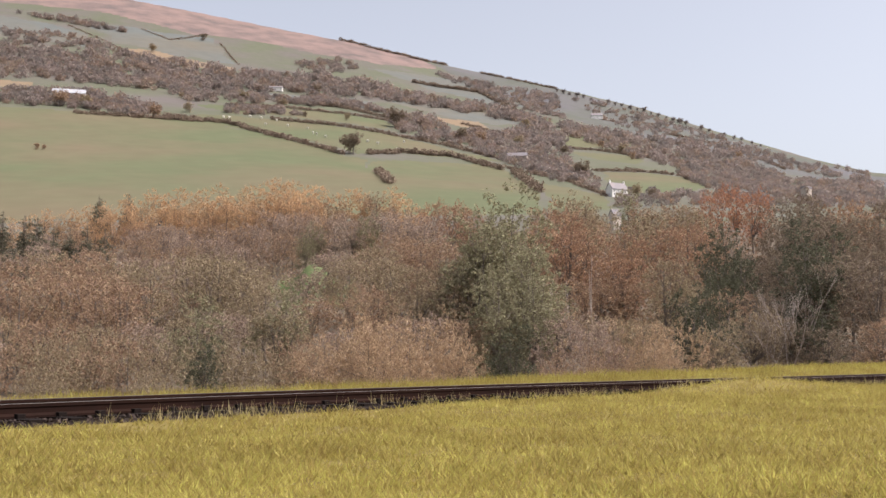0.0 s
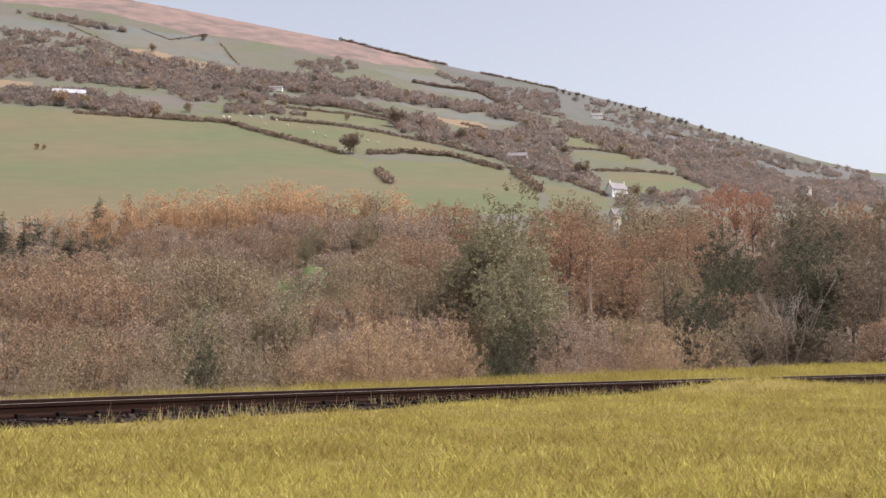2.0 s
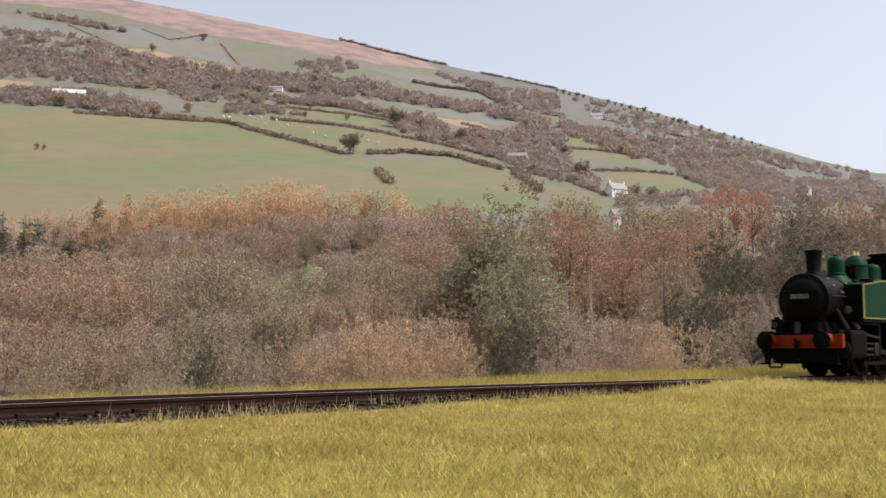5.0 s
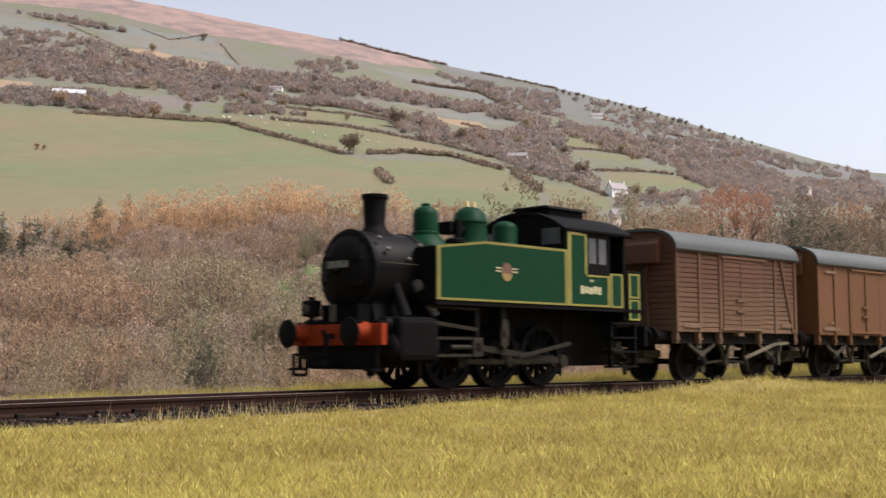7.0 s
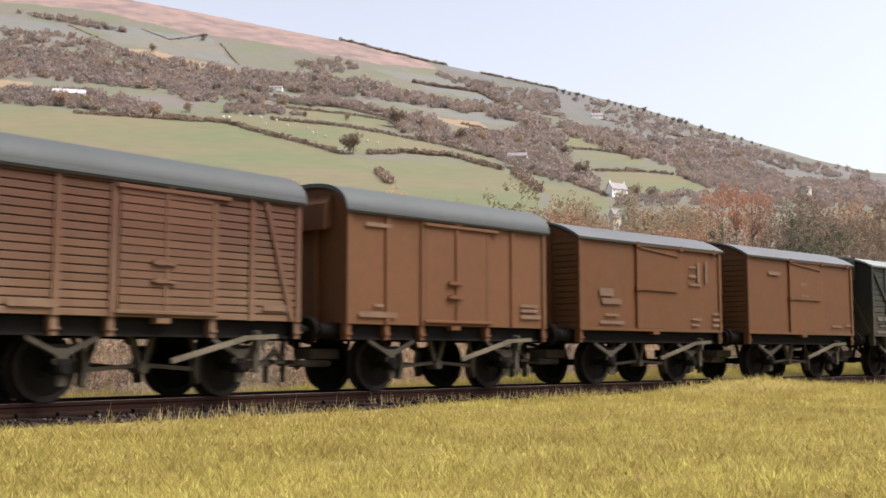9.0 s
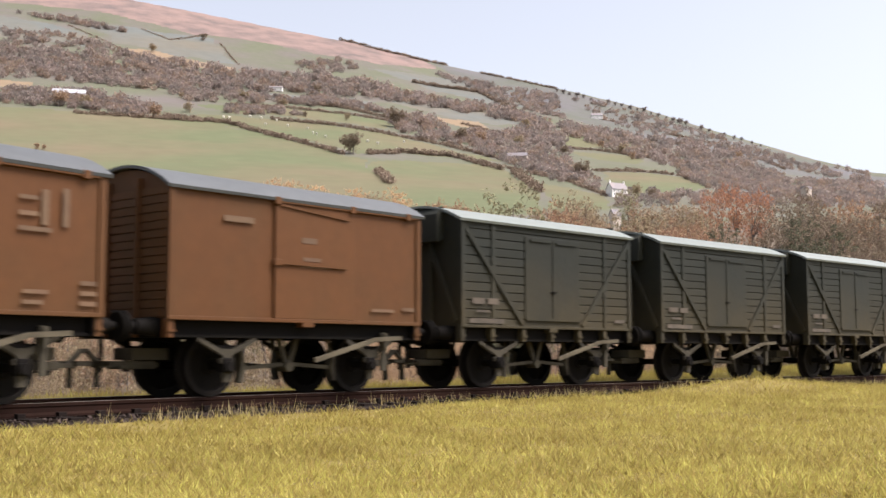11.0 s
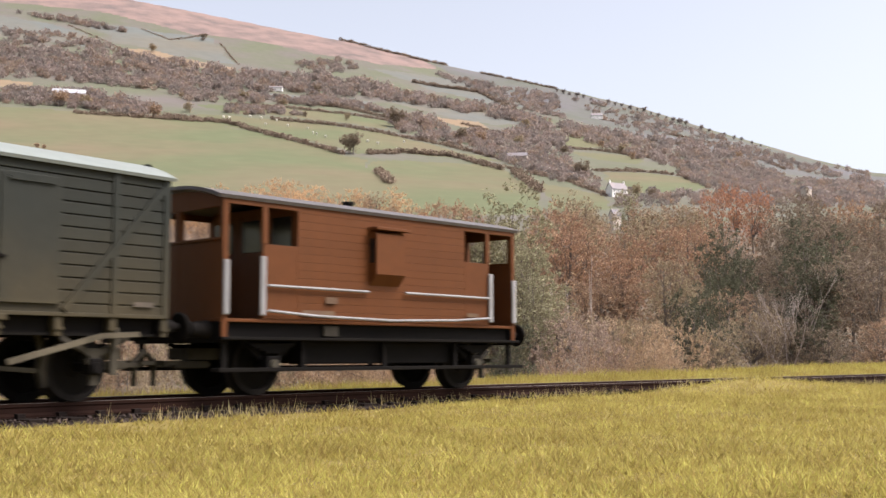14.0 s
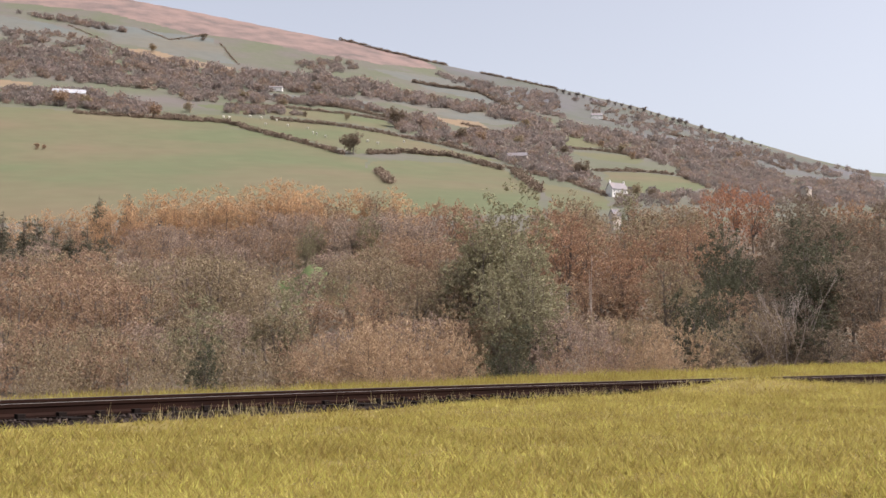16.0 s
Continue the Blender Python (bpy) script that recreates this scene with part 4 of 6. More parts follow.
def shared_sheep(root):
    if not SHEEP_MESH:
        for nm in ("body", "head", "leg"):
            bm = bmesh.new()
            if nm == "body":
                lathe(bm, [(1.5, -6.5), (4.2, -5), (5.2, 0), (4.4, 5), (1.6, 6.5)], (0, 0, 9), "x", 10)
            elif nm == "head":
                lathe(bm, [(1.8, -2), (2.0, 0), (1.0, 3.2)], (7.5, 0, 11), "x", 8)
            else:
                rod(bm, (0, 0, -2), (0, 0, 6), 0.7, seg=6)
            ob = part(nm, bm, WOOL, root)
            SHEEP_MESH[nm] = ob.data
            bpy.data.objects.remove(ob)
    for nm, places in (("body", [(0, 0)]), ("head", [(0, 0)]), ("leg", [(4, 2), (4, -2), (-4, 2), (-4, -2)])):
        for px, py in places:
            ob = new(nm, SHEEP_MESH[nm])
            ob.parent = root
            ob.location = V((px, py, 0)) * MM


build_sheep()


# ---- train: paints ----
BAUXITE = material("faded_bauxite_planks", (0.080, 0.035, 0.0198), 0.7, spread=0.10, scale=70, stain=(0.06709, 0.04128, 0.02683), amount=0.6, bump=0.15, spec=0.2, dust=(0.135, 0.085, 0.05))
BROWN = material("bauxite_plywood", (0.102, 0.04376, 0.01795), 0.65, spread=0.05, scale=50, stain=(0.08171, 0.03979, 0.01713), amount=0.5, bump=0.1, spec=0.2)
TAN = material("weathered_bauxite", (0.086, 0.0345, 0.0115), 0.6, spread=0.06, scale=45, stain=(0.06796, 0.03748, 0.01544), amount=0.6, bump=0.1, spec=0.2)
SLATE = material("weathered_grey_planks", (0.0165, 0.0188, 0.0155), 0.65, spread=0.10, scale=60, stain=(0.024, 0.0235, 0.017), amount=0.6, bump=0.15, spec=0.2, dust=(0.056, 0.043, 0.022))
RUSSET = material("brake_van_brown", (0.09606, 0.03079, 0.007452), 0.6, spread=0.05, scale=50, stain=(0.07643, 0.02798, 0.008129), amount=0.5, bump=0.1, spec=0.2)
LEVER = material("dusty_lever", (0.105, 0.090, 0.064), 0.8, scale=160, stain=(0.045, 0.038, 0.028), amount=0.8, spec=0.1)
CHASSIS = material("black_chassis", (0.008064, 0.007168, 0.00672), 0.7, scale=90, stain=(0.0125, 0.0108, 0.0092), amount=0.6, bump=0.1, spec=0.04)
DUSTY = material("dusty_ironwork", (0.058, 0.051, 0.038), 0.75, scale=120, stain=(0.01542, 0.01322, 0.01146), amount=0.8, spec=0.1)
ROOF_GREY = material("grey_roof", (0.045, 0.052, 0.053), 0.7, scale=40, stain=(0.04325, 0.04901, 0.04901), amount=0.6)
ROOF_PALE = material("pale_grey_roof", (0.076, 0.082, 0.088), 0.7, scale=40, stain=(0.058, 0.062, 0.066), amount=0.6)
ROOF_WHITE = material("off_white_roof", (0.17, 0.19, 0.18), 0.7, scale=40, stain=(0.165, 0.185, 0.175), amount=0.6)
LETTER = material("worn_white_lettering", (0.118, 0.07, 0.038), 0.7, scale=300, stain=(0.095, 0.05, 0.03), amount=0.9)
PINKISH = material("faded_patch", (0.085, 0.067, 0.05), 0.7, scale=300, stain=(0.05, 0.042, 0.034), amount=0.9)
STEEL = material("wheel_steel", (0.014, 0.012, 0.011), 0.7, 0.0, scale=200, spec=0.08)
WHITE = material("white_handrail", (0.25, 0.245, 0.25), 0.55, scale=200, stain=(0.19, 0.18, 0.18), amount=0.6)
TRAIN, WHEELS, RODS = [], [], []


def wheelset(thing, x, radius, centre, tread=8.1, spokes=0, key="wheel"):
    """An axle that turns, with its two wheels."""
    def axle(bm):
        rod(bm, (0, -12, 0), (0, 12, 0), 0.9, seg=10)

    def wheel(bm):
        r = radius
        if spokes:
            lathe(bm, [(r * 0.26, -0.9), (r * 0.26, 0.9)], (0, 0, 0), "y", 14)
        else:
            lathe(bm, [(r * 0.25, -1.1), (r * 0.3, -0.7), (r * 0.82, -0.35), (r * 0.82, 0.35), (r * 0.3, 0.7), (r * 0.25, 1.1)], (0, 0, 0), "y", 20)

    def tyre(bm):
        r, n = radius, 28
        rings = [(r * 0.82, -1.3), (r, -1.3), (r, 0.7), (r + 0.7, 0.9), (r + 0.7, 1.3), (r * 0.82, 1.3)]
        loops = [[bm.verts.new((math.cos(6.28319 * i / n) * q, h, math.sin(6.28319 * i / n) * q)) for i in range(n)] for q, h in rings]
        for a, b in zip(loops, loops[1:] + loops[:1]):
            for i in range(n):
                bm.faces.new((a[i], a[(i + 1) % n], b[(i + 1) % n], b[i]))
        bmesh.ops.recalc_face_normals(bm, faces=bm.faces)

    black = BLACK if spokes else CHASSIS
    ax = shared("wheelset/" + key, axle, black, thing, (x, 0, radius))
    for side in (-1, 1):
        w = shared("wheel/" + key, wheel, black, ax, (0, side * tread, 0), "dark wheel centre with a steel tyre", True)
        w.rotation_euler = (0, 0, 0 if side < 0 else math.pi)
        t = shared("tyre/" + key, tyre, STEEL if spokes == 0 else black, ax, (0, side * tread, 0), "", True)
        t.rotation_euler = (0, 0, 0 if side < 0 else math.pi)
        for i in range(spokes):
            sp = shared("spoke/" + key, lambda bm: bar(bm, (radius * 0.2, 0, 0), (radius * 0.84, 0, 0), 1.1, 0.8), black, ax, (0, side * tread, 0))
            sp.rotation_euler = (0, 2 * math.pi * i / spokes, 0)
        if spokes:
            cw = shared("balance_weight/" + key, lambda bm: slab(bm, [(math.cos(a) * radius * 0.83, math.sin(a) * radius * 0.83) for a in np.linspace(-0.75, 0.75, 7)], -0.6, 0.6), black, ax, (0, side * tread, 0))
    WHEELS.append((ax, x, radius, centre))
    return ax


def buffers(thing, end, reach=7.3, z=13.8, big=3.0, mat=None):
    """Two buffers at one end (x of the headstock, with its sign)."""
    k = 1 if end > 0 else -1
    for side in (-1, 1):
        shank = one("buffer", mat or CHASSIS, thing, lambda bm: (rod(bm, (0, 0, 0), (k * 4.4, 0, 0), 1.9, 1.5, 12), rod(bm, (k * 4.2, 0, 0), (k * (reach - 0.6), 0, 0), 0.9, seg=10)),
                    smooth=True, place=(end, side * 11.4, z))
        one("buffer_head", CHASSIS, shank, lambda bm: lathe(bm, [(big * 0.9, k * (reach - 0.9)), (big, k * (reach - 0.6)), (big * 0.96, k * (reach - 0.2)), (big * 0.5, k * reach)], (0, 0, 0), "x", 18),
            smooth=True)


def coupler(thing, end):
    """The loop and bar by which a model wagon is coupled, under its end."""
    k = 1 if end > 0 else -1

    def shape(bm):
        bar(bm, (end - k * 8, 0, 6.4), (end + k * 5.5, 0, 6.4), 3.2, 0.9)
        bar(bm, (end + k * 5.5, -5.5, 6.8), (end + k * 5.5, 5.5, 6.8), 0.9, 0.9)
        for s in (-5.5, 5.5):
            bar(bm, (end + k * 2.2, s, 6.8), (end + k * 5.5, s, 6.8), 0.7, 0.7)
        bar(bm, (end + k * 4.5, 0, 6.6), (end + k * 7.6, 0, 9.4), 1.4, 0.7)
        bar(bm, (end + k * 5, 0, 6.4), (end + k * 5, 0, 2.2), 1.2, 0.6)
    link = one("coupling", DUSTY, thing, shape, "dusty model railway hook and bar coupling")
    one("coupling_pocket", DUSTY, link, lambda bm: (box(bm, end - k * 9, end - k * 0.6, -3.4, 3.4, 7.4, 9.8, 0.2), box(bm, end - k * 7, end + k * 1.5, -2.2, 2.2, 5.6, 7.2, 0.2)), "dust-covered coupling pocket")


def underframe(thing, half, axles, centre):
    """Solebars, headstocks, irons, springs, axleboxes, brakes and wheels of a four-wheeled wagon."""
    for side in (-1, 1):
        one("solebar", CHASSIS, thing, lambda bm: (box(bm, -half, half, side * 12.4, side * 14.2, 11.8, 15.4), box(bm, -half, half, side * 14.2, side * 14.9, 11.8, 12.3)))
    for end in (-1, 1):
        one("headstock", CHASSIS, thing, lambda bm: box(bm, end * half, end * (half - 1.8), -15.8, 15.8, 11.7, 15.4, 0.15))
        buffers(thing, end * half)
        coupler(thing, end * half)
    one("floor", CHASSIS, thing, lambda bm: box(bm, -half + 1, half - 1, -12.4, 12.4, 13.6, 15.2))
    for x in axles:
        for side in (-1, 1):
            y = side * 13.2

            def iron(bm):
                half_y = [(0.9, 3.0), (0.9, 6.6), (1.7, 6.8), (1.7, 7.6), (1.0, 7.8), (1.2, 8.3), (7.2, 11.1), (7.2, 12.2), (6.2, 12.2), (6.0, 11.5), (1.4, 9.5), (0, 9.6)]
                slab(bm, half_y + [(-x, z) for x, z in half_y[-2::-1]], -0.35, 0.35)
            w = shared("axle_guard", iron, DUSTY, thing, (x, y + side * 1.3, 0), "dusty Y-shaped axle guard")

            def spring(bm):
                for i, h in enumerate((5.4, 4.3, 3.2, 2.1)):
                    bar(bm, (-h, 0, 8.6 + 0.55 * (3 - i) * 0.9), (h, 0, 8.6 + 0.55 * (3 - i) * 0.9), 1.3, 0.5)
                for k in (-1, 1):
                    bar(bm, (k * 5.2, 0, 9.6), (k * 5.6, 0, 12), 0.9, 0.8)
            shared("spring", spring, CHASSIS, thing, (x, y - side * 0.2, 0), "black leaf spring")

            def abox(bm):
                box(bm, -1.3, 1.3, -1.3, 1.3, 4.9, 7.8, 0.3)
                lathe(bm, [(1.0, -1.9), (1.1, 0)], (0, 0, 6.1), "y", 12)
                lathe(bm, [(1.0, 1.9), (1.1, 0)], (0, 0, 6.1), "y", 12)
            shared("axlebox", abox, CHASSIS, thing, (x, y + side * 0.9, 0), "grimy dark axlebox")
        wheelset(thing, x, 6.2, centre)

    def gear(bm):
        for k in (-1, 1):
            bar(bm, (k * 1.5, 0, 6.4), (k * 12.4, 0, 5.6), 0.8, 0.8)
            slab(bm, [(k * (20 - 7.4 + c), 6 + h) for c, h in ((0, 3.4), (0.9, 3.2), (0.5, 0), (0.9, -3.2), (0, -3.4), (-0.8, 0))], -0.9, 0.9)
            bar(bm, (k * 12.6, 0, 9), (k * 11.4, 0, 12.5), 0.7, 0.7)
        rod(bm, (0, -1, 6), (0, 2.5, 6), 1.2, seg=10)
        bar(bm, (-2.6, 0, 12), (0, 0, 5.4), 0.8, 1.1)
        bar(bm, (2.6, 0, 12), (0, 0, 5.4), 0.8, 1.1)
    for side in (-1, 1):
        shared("brake_rigging", gear, DUSTY, thing, (0, side * 9.6, 0), "dusty brake shoes and push rods")

    def lever(bm):
        bar(bm, (2.0, 0, 7.2), (20.5, 0, 11.8), 0.6, 1.0)
        bar(bm, (20.5, 0, 11.8), (28.5, 0, 12.2), 0.7, 0.95)
    for side in (-1, 1):
        lv = shared("brake_lever", lever, LEVER, thing, (0, side * 16.2, 0), "long dusty brake lever")
        lv.rotation_euler = (0, 0, 0 if side < 0 else math.pi)
        rack = shared("brake_rack", lambda bm: (box(bm, -0.7, 0.7, -0.4, 0.4, 4.8, 13.4), box(bm, -0.35, 0.35, -1.1, 0.4, 9.5, 13.2)), DUSTY, thing, (-side * 23.5, side * 15.4, 0))
        rack.rotation_euler = (0, 0, 0 if side < 0 else math.pi)
    for k in (-1, 1):
        one("vacuum_pipe", CHASSIS, thing, lambda bm: (rod(bm, (k * (half + 1.2), 5, 5.5), (k * (half + 1.2), 5, 12.5), 0.5, seg=8), rod(bm, (k * (half + 1.2), 5, 5.5), (k * (half + 3), 3, 5), 0.55, seg=8)))


def arc(w, eave, top, n=14):
    """Points across a roof of half-width w, as (y, z)."""
    rise = top - eave
    r = (w * w + rise * rise) / (2 * rise)
    lim = math.asin(w / r)
    return [(r * math.sin(a), top - r + r * math.cos(a)) for a in np.linspace(-lim, lim, n)]


def shoulder(w, eave, top, n=22, power=2.9):
    """A roof with tight shoulders, flatter across the middle."""
    pts = []
    for a in np.linspace(-math.pi / 2, math.pi / 2, n):
        y = math.copysign(abs(math.sin(a)) ** (2 / power), a) * w
        pts.append((y, eave + (top - eave) * math.cos(a) ** (2 / 2.1)))
    return pts


def van_roof(thing, half, eave, top, mat, label, width=17.0, thick=0.9, curve=arc):
    outer = curve(width, eave, top)
    inner = [(y * 0.985, z - thick) for y, z in outer][::-1]
    roof = one("roof", mat, thing, lambda bm: slab(bm, outer + inner, -half - 0.9, half + 0.9, "x"), label, True)
    return roof


def van_end(thing, half, k, eave, top, mat, hood, planks=0, strut=False, curve=arc):
    """One end of a van up to the roof's curve, with posts, and a ventilator hood where it has one."""
    outline = [(-16, 15.4), (16, 15.4)] + [(y, z - 0.9) for y, z in curve(16, eave, top)][::-1]
    e = one("end_panel", mat, thing, lambda bm: slab(bm, outline, k * (half - 0.9), k * (half - 0.25), "x"))
    if planks:
        rise = (eave - 15.6) / planks
        for i in range(planks):
            shared("end_plank/%s%d" % (mat.name, planks), lambda bm: box(bm, -0.2, 0.2, -15.2, 15.2, 0.12, rise - 0.12, 0.08), mat, e, (k * (half - 0.1), 0, 15.6 + i * rise))
    for y in (-15.5, -5.4, 5.4, 15.5):
        top_z = eave if abs(y) > 10 else top - 3
        one("end_post", mat, e, lambda bm: box(bm, k * (half - 0.4), k * (half + (0.1 if abs(y) > 10 else 0.7)), y - 0.6, y + 0.6, 11.8, top_z, 0.1))
    if hood:
        def shape(bm):
            slab(bm, [(k * half, eave + 3.5), (k * (half + 2.4), eave + 1.4), (k * (half + 2.6), 36.6), (k * (half + 1.9), 36.4), (k * half, 37.4)], -5.0 - hood, 5.0 + hood, "y")
        one("ventilator_hood", mat, e, shape)
    if strut:
        for s in (-1, 1):
            one("end_strut", mat, e, lambda bm: bar(bm, (k * (half + 0.3), s * 5.6, 35), (k * (half + 0.3), s * 14.6, 16.5), 0.9, 1.3), "sloping end brace")


def bars(thing, mat, rows, side=-1, y=16.35, label="faded white lettering patch"):
    """Worn lettering on a side, as plain bars: x, z, width, height."""
    for x, z, w, h in rows:
        one("lettering", mat, thing, lambda bm: box(bm, x, x + w, side * y, side * (y + 0.06), z, z + h), label)


def van(kind, centre, marks=()):
    half, eave, top = 35.0, 41.0, 47.6
    curve = shoulder if kind in ("planked", "ply") else arc
    paint = {"planked": BAUXITE, "ply": BROWN, "sliding": TAN, "grey": SLATE}[kind]
    root = tagged(new("goods_van"), {
        "planked": "faded brown planked model goods van with a grey roof",
        "ply": "brown plywood model goods van with a grey arched roof",
        "sliding": "weathered tan-brown model goods van with sliding door",
        "grey": "weathered dark grey planked model van with white roof"}[kind], "goods van", "covered vans of the train")
    if kind == "sliding":
        top = 46.2
    if kind == "grey":
        eave, top = 42.0, 46.3
    underframe(root, half, (-20, 20), centre)
    core = one("body", paint, root, lambda bm: slab(bm, [(-15.6, 15.4), (15.6, 15.4)] + [(y, z - 1.2) for y, z in curve(15.6, eave, top)][::-1], -half + 0.8, half - 0.8, "x"))
    planks = {"planked": 17, "grey": 12, "ply": 0, "sliding": 0}[kind]
    for side in (-1, 1):
        y = side * 15.6
        if planks:
            rise = (eave - 15.2) / planks
            for i in range(planks):
                shared("plank/%s" % kind, lambda bm: box(bm, -half, half, -0.28, 0.28, 0.13, rise - 0.13, 0.1), paint, core, (0, y + side * 0.12, 15.2 + i * rise))
        else:
            one("side_panel", paint, root, lambda bm: box(bm, -half, half, y - 0.3 * side, y + 0.3 * side, 15.2, eave, 0.1))
        if kind == "grey":
            posts, door, doortop = (-34.4, -23.4, 22.9, 34.4), (-11.3, 11.4), 39.2
            stubs = (-34.4, -23.4, -11.5, 0, 11.6, 22.9, 34.4)
        elif kind == "sliding":
            posts, door, doortop = (-34.5, 34.5), (-9.0, 13.5), 40.4
            stubs = (-34.4, 34.4)
        else:
            posts, door, doortop = (-34.4, -22.6, -11.2, 12.0, 21.6, 34.4), (-10.4, 11.2), 39.6
            stubs = (-34.4, -22.6, -11.2, 12.0, 34.4)
        for x in posts:
            one("side_post", paint, root, lambda bm: box(bm, x - 0.75, x + 0.75, y, y + side * 0.75, 15.2, eave - 0.3, 0.12))
        for x in stubs:
            one("crib_bracket", paint, root, lambda bm: (box(bm, x - 0.75, x + 0.75, side * 14.2, side * 16.0, 11.7, 15.3, 0.12), box(bm, x - 0.9, x + 0.9, side * 14.9, side * 16.3, 12.8, 13.3)))
        dr = one("door", paint, root, lambda bm: box(bm, door[0], door[1], y, y + side * 0.72, 15.9 if kind != "grey" else 17.4, doortop, 0.15))
        if planks and kind == "planked":
            for i in range(15):
                rise = (39.2 - 16.2) / 15
                shared("door_plank", lambda bm: box(bm, door[0] + 0.3, door[1] - 0.3, -0.2, 0.2, 0.12, rise - 0.12, 0.08), paint, dr, (0, y + side * 0.78, 16.2 + i * rise))
        if kind in ("planked", "ply"):
            one("door_rail", paint, dr, lambda bm: box(bm, -11, 15.5, y, y + side * 1.3, 38.9, 39.7, 0.15))
            one("door_sill", paint, dr, lambda bm: box(bm, -11, 12.8, y, y + side * 1.2, 15.9, 16.6, 0.15))
            one("door_split", paint, dr, lambda bm: box(bm, -0.2, 0.7, y, y + side * 1.15, 16.6, 38.9, 0.1))
            for z in (25.6, 22.2):
                one("door_handle", paint, dr, lambda bm: (bar(bm, (-3.2, y + side * 1.3, z), (2.2, y + side * 1.3, z - 0.2), 0.5, 0.55), box(bm, -2.4, -0.6, y + side * 0.7, y + side * 1.5, z - 0.5, z + 0.5)))
            one("roof_ventilator", paint, dr, lambda bm: box(bm, 0.2, 1.6, y, y + side * 1.2, 39.7, 40.6, 0.15))
            if kind == "planked":
                one("brace", paint, root, lambda bm: bar(bm, (25.2, y + side * 0.4, 40), (32.6, y + side * 0.4, 15.6), 0.9, 1.2))
        elif kind == "sliding":
            one("door_rail", paint, dr, lambda bm: box(bm, -10, 33.5, y, y + side * 1.1, 40.0, 40.7, 0.12), "sliding door rail")
            one("door_stay", paint, dr, lambda bm: bar(bm, (-8, y + side * 0.9, 39.6), (11.5, y + side * 0.9, 38.0), 0.4, 0.5))
            for x in (-9.0, 12.6, 30.5):
                one("rail_bracket", paint, dr, lambda bm: box(bm, x - 0.8, x + 0.8, y, y + side * 1.4, 39.6, 41.2, 0.15))
            one("locking_bar", paint, dr, lambda bm: (bar(bm, (-9.6, y + side * 1.0, 27.5), (10.8, y + side * 1.0, 27.3), 0.5, 0.55), box(bm, -9.8, -7.6, y, y + side * 1.3, 26.8, 28.2, 0.15)), "painted door locking bar")
            one("bottom_rail", paint, root, lambda bm: box(bm, -half, half, y, y + side * 0.8, 15.1, 15.9, 0.1))
            one("door_edge", paint, dr, lambda bm: box(bm, -9.4, -8.7, y, y + side * 0.95, 15.9, 40.4, 0.1))
        else:
            for k in (-1, 1):
                one("brace", paint, root, lambda bm: bar(bm, (k * 33.6, y + side * 0.5, 39.8), (k * 12.3, y + side * 0.5, 16.2), 0.9, 1.25), "diagonal side brace")
            for x0, x1, z in ((-9.5, -1.2, 38.0), (1.2, 10, 37.8)):
                one("door_rail", paint, dr, lambda bm: box(bm, x0, x1, y, y + side * 1.1, z, z + 0.6))
            one("door_sill", paint, dr, lambda bm: box(bm, -11.3, 11.4, y, y + side * 1.05, 17.2, 17.9))
            one("door_handle", CHASSIS, dr, lambda bm: (bar(bm, (-1.1, y + side * 1.0, 24.8), (0.9, y + side * 1.0, 24.8), 0.4, 0.4), box(bm, -0.3, 0.3, y, y + side * 1.1, 24.4, 25.1)))
            one("door_split", paint, dr, lambda bm: box(bm, -0.35, 0.35, y, y + side * 0.95, 17.9, 38.9, 0.1))
            one("bottom_rail", paint, root, lambda bm: box(bm, -half, half, y, y + side * 0.7, 15.1, 15.8, 0.1))
        one("door_hinge", paint, root, lambda bm: (box(bm, -1.6, 1.6, side * 14.2, side * 16.4, 14.2, 15.3, 0.15),))
    for k in (-1, 1):
        van_end(root, half, k, eave, top, paint, {"planked": 6, "ply": 6, "sliding": 0, "grey": 5}[kind], 15 if kind in ("planked", "sliding") else 0, kind == "grey", curve)
    van_roof(root, half, eave, top, {"planked": ROOF_GREY, "ply": ROOF_GREY, "sliding": ROOF_PALE, "grey": ROOF_WHITE}[kind],
             {"planked": "slate-grey arched roof", "ply": "slate-grey arched roof", "sliding": "pale grey low roof", "grey": "off-white weathered roof"}[kind],
             thick=0.9 if kind in ("planked", "ply") else 0.6, curve=curve)
    if kind in ("planked", "ply"):
        for k in (-1, 1):
            one("rain_strip", ROOF_GREY, root, lambda bm: box(bm, -35.9, 35.9, k * 16.6, k * 17.15, 40.5, 41.3, 0.1))
    bars(root, PINKISH if kind == "grey" else LETTER, marks)
    TRAIN.append((root, centre, 20.0))
    return root


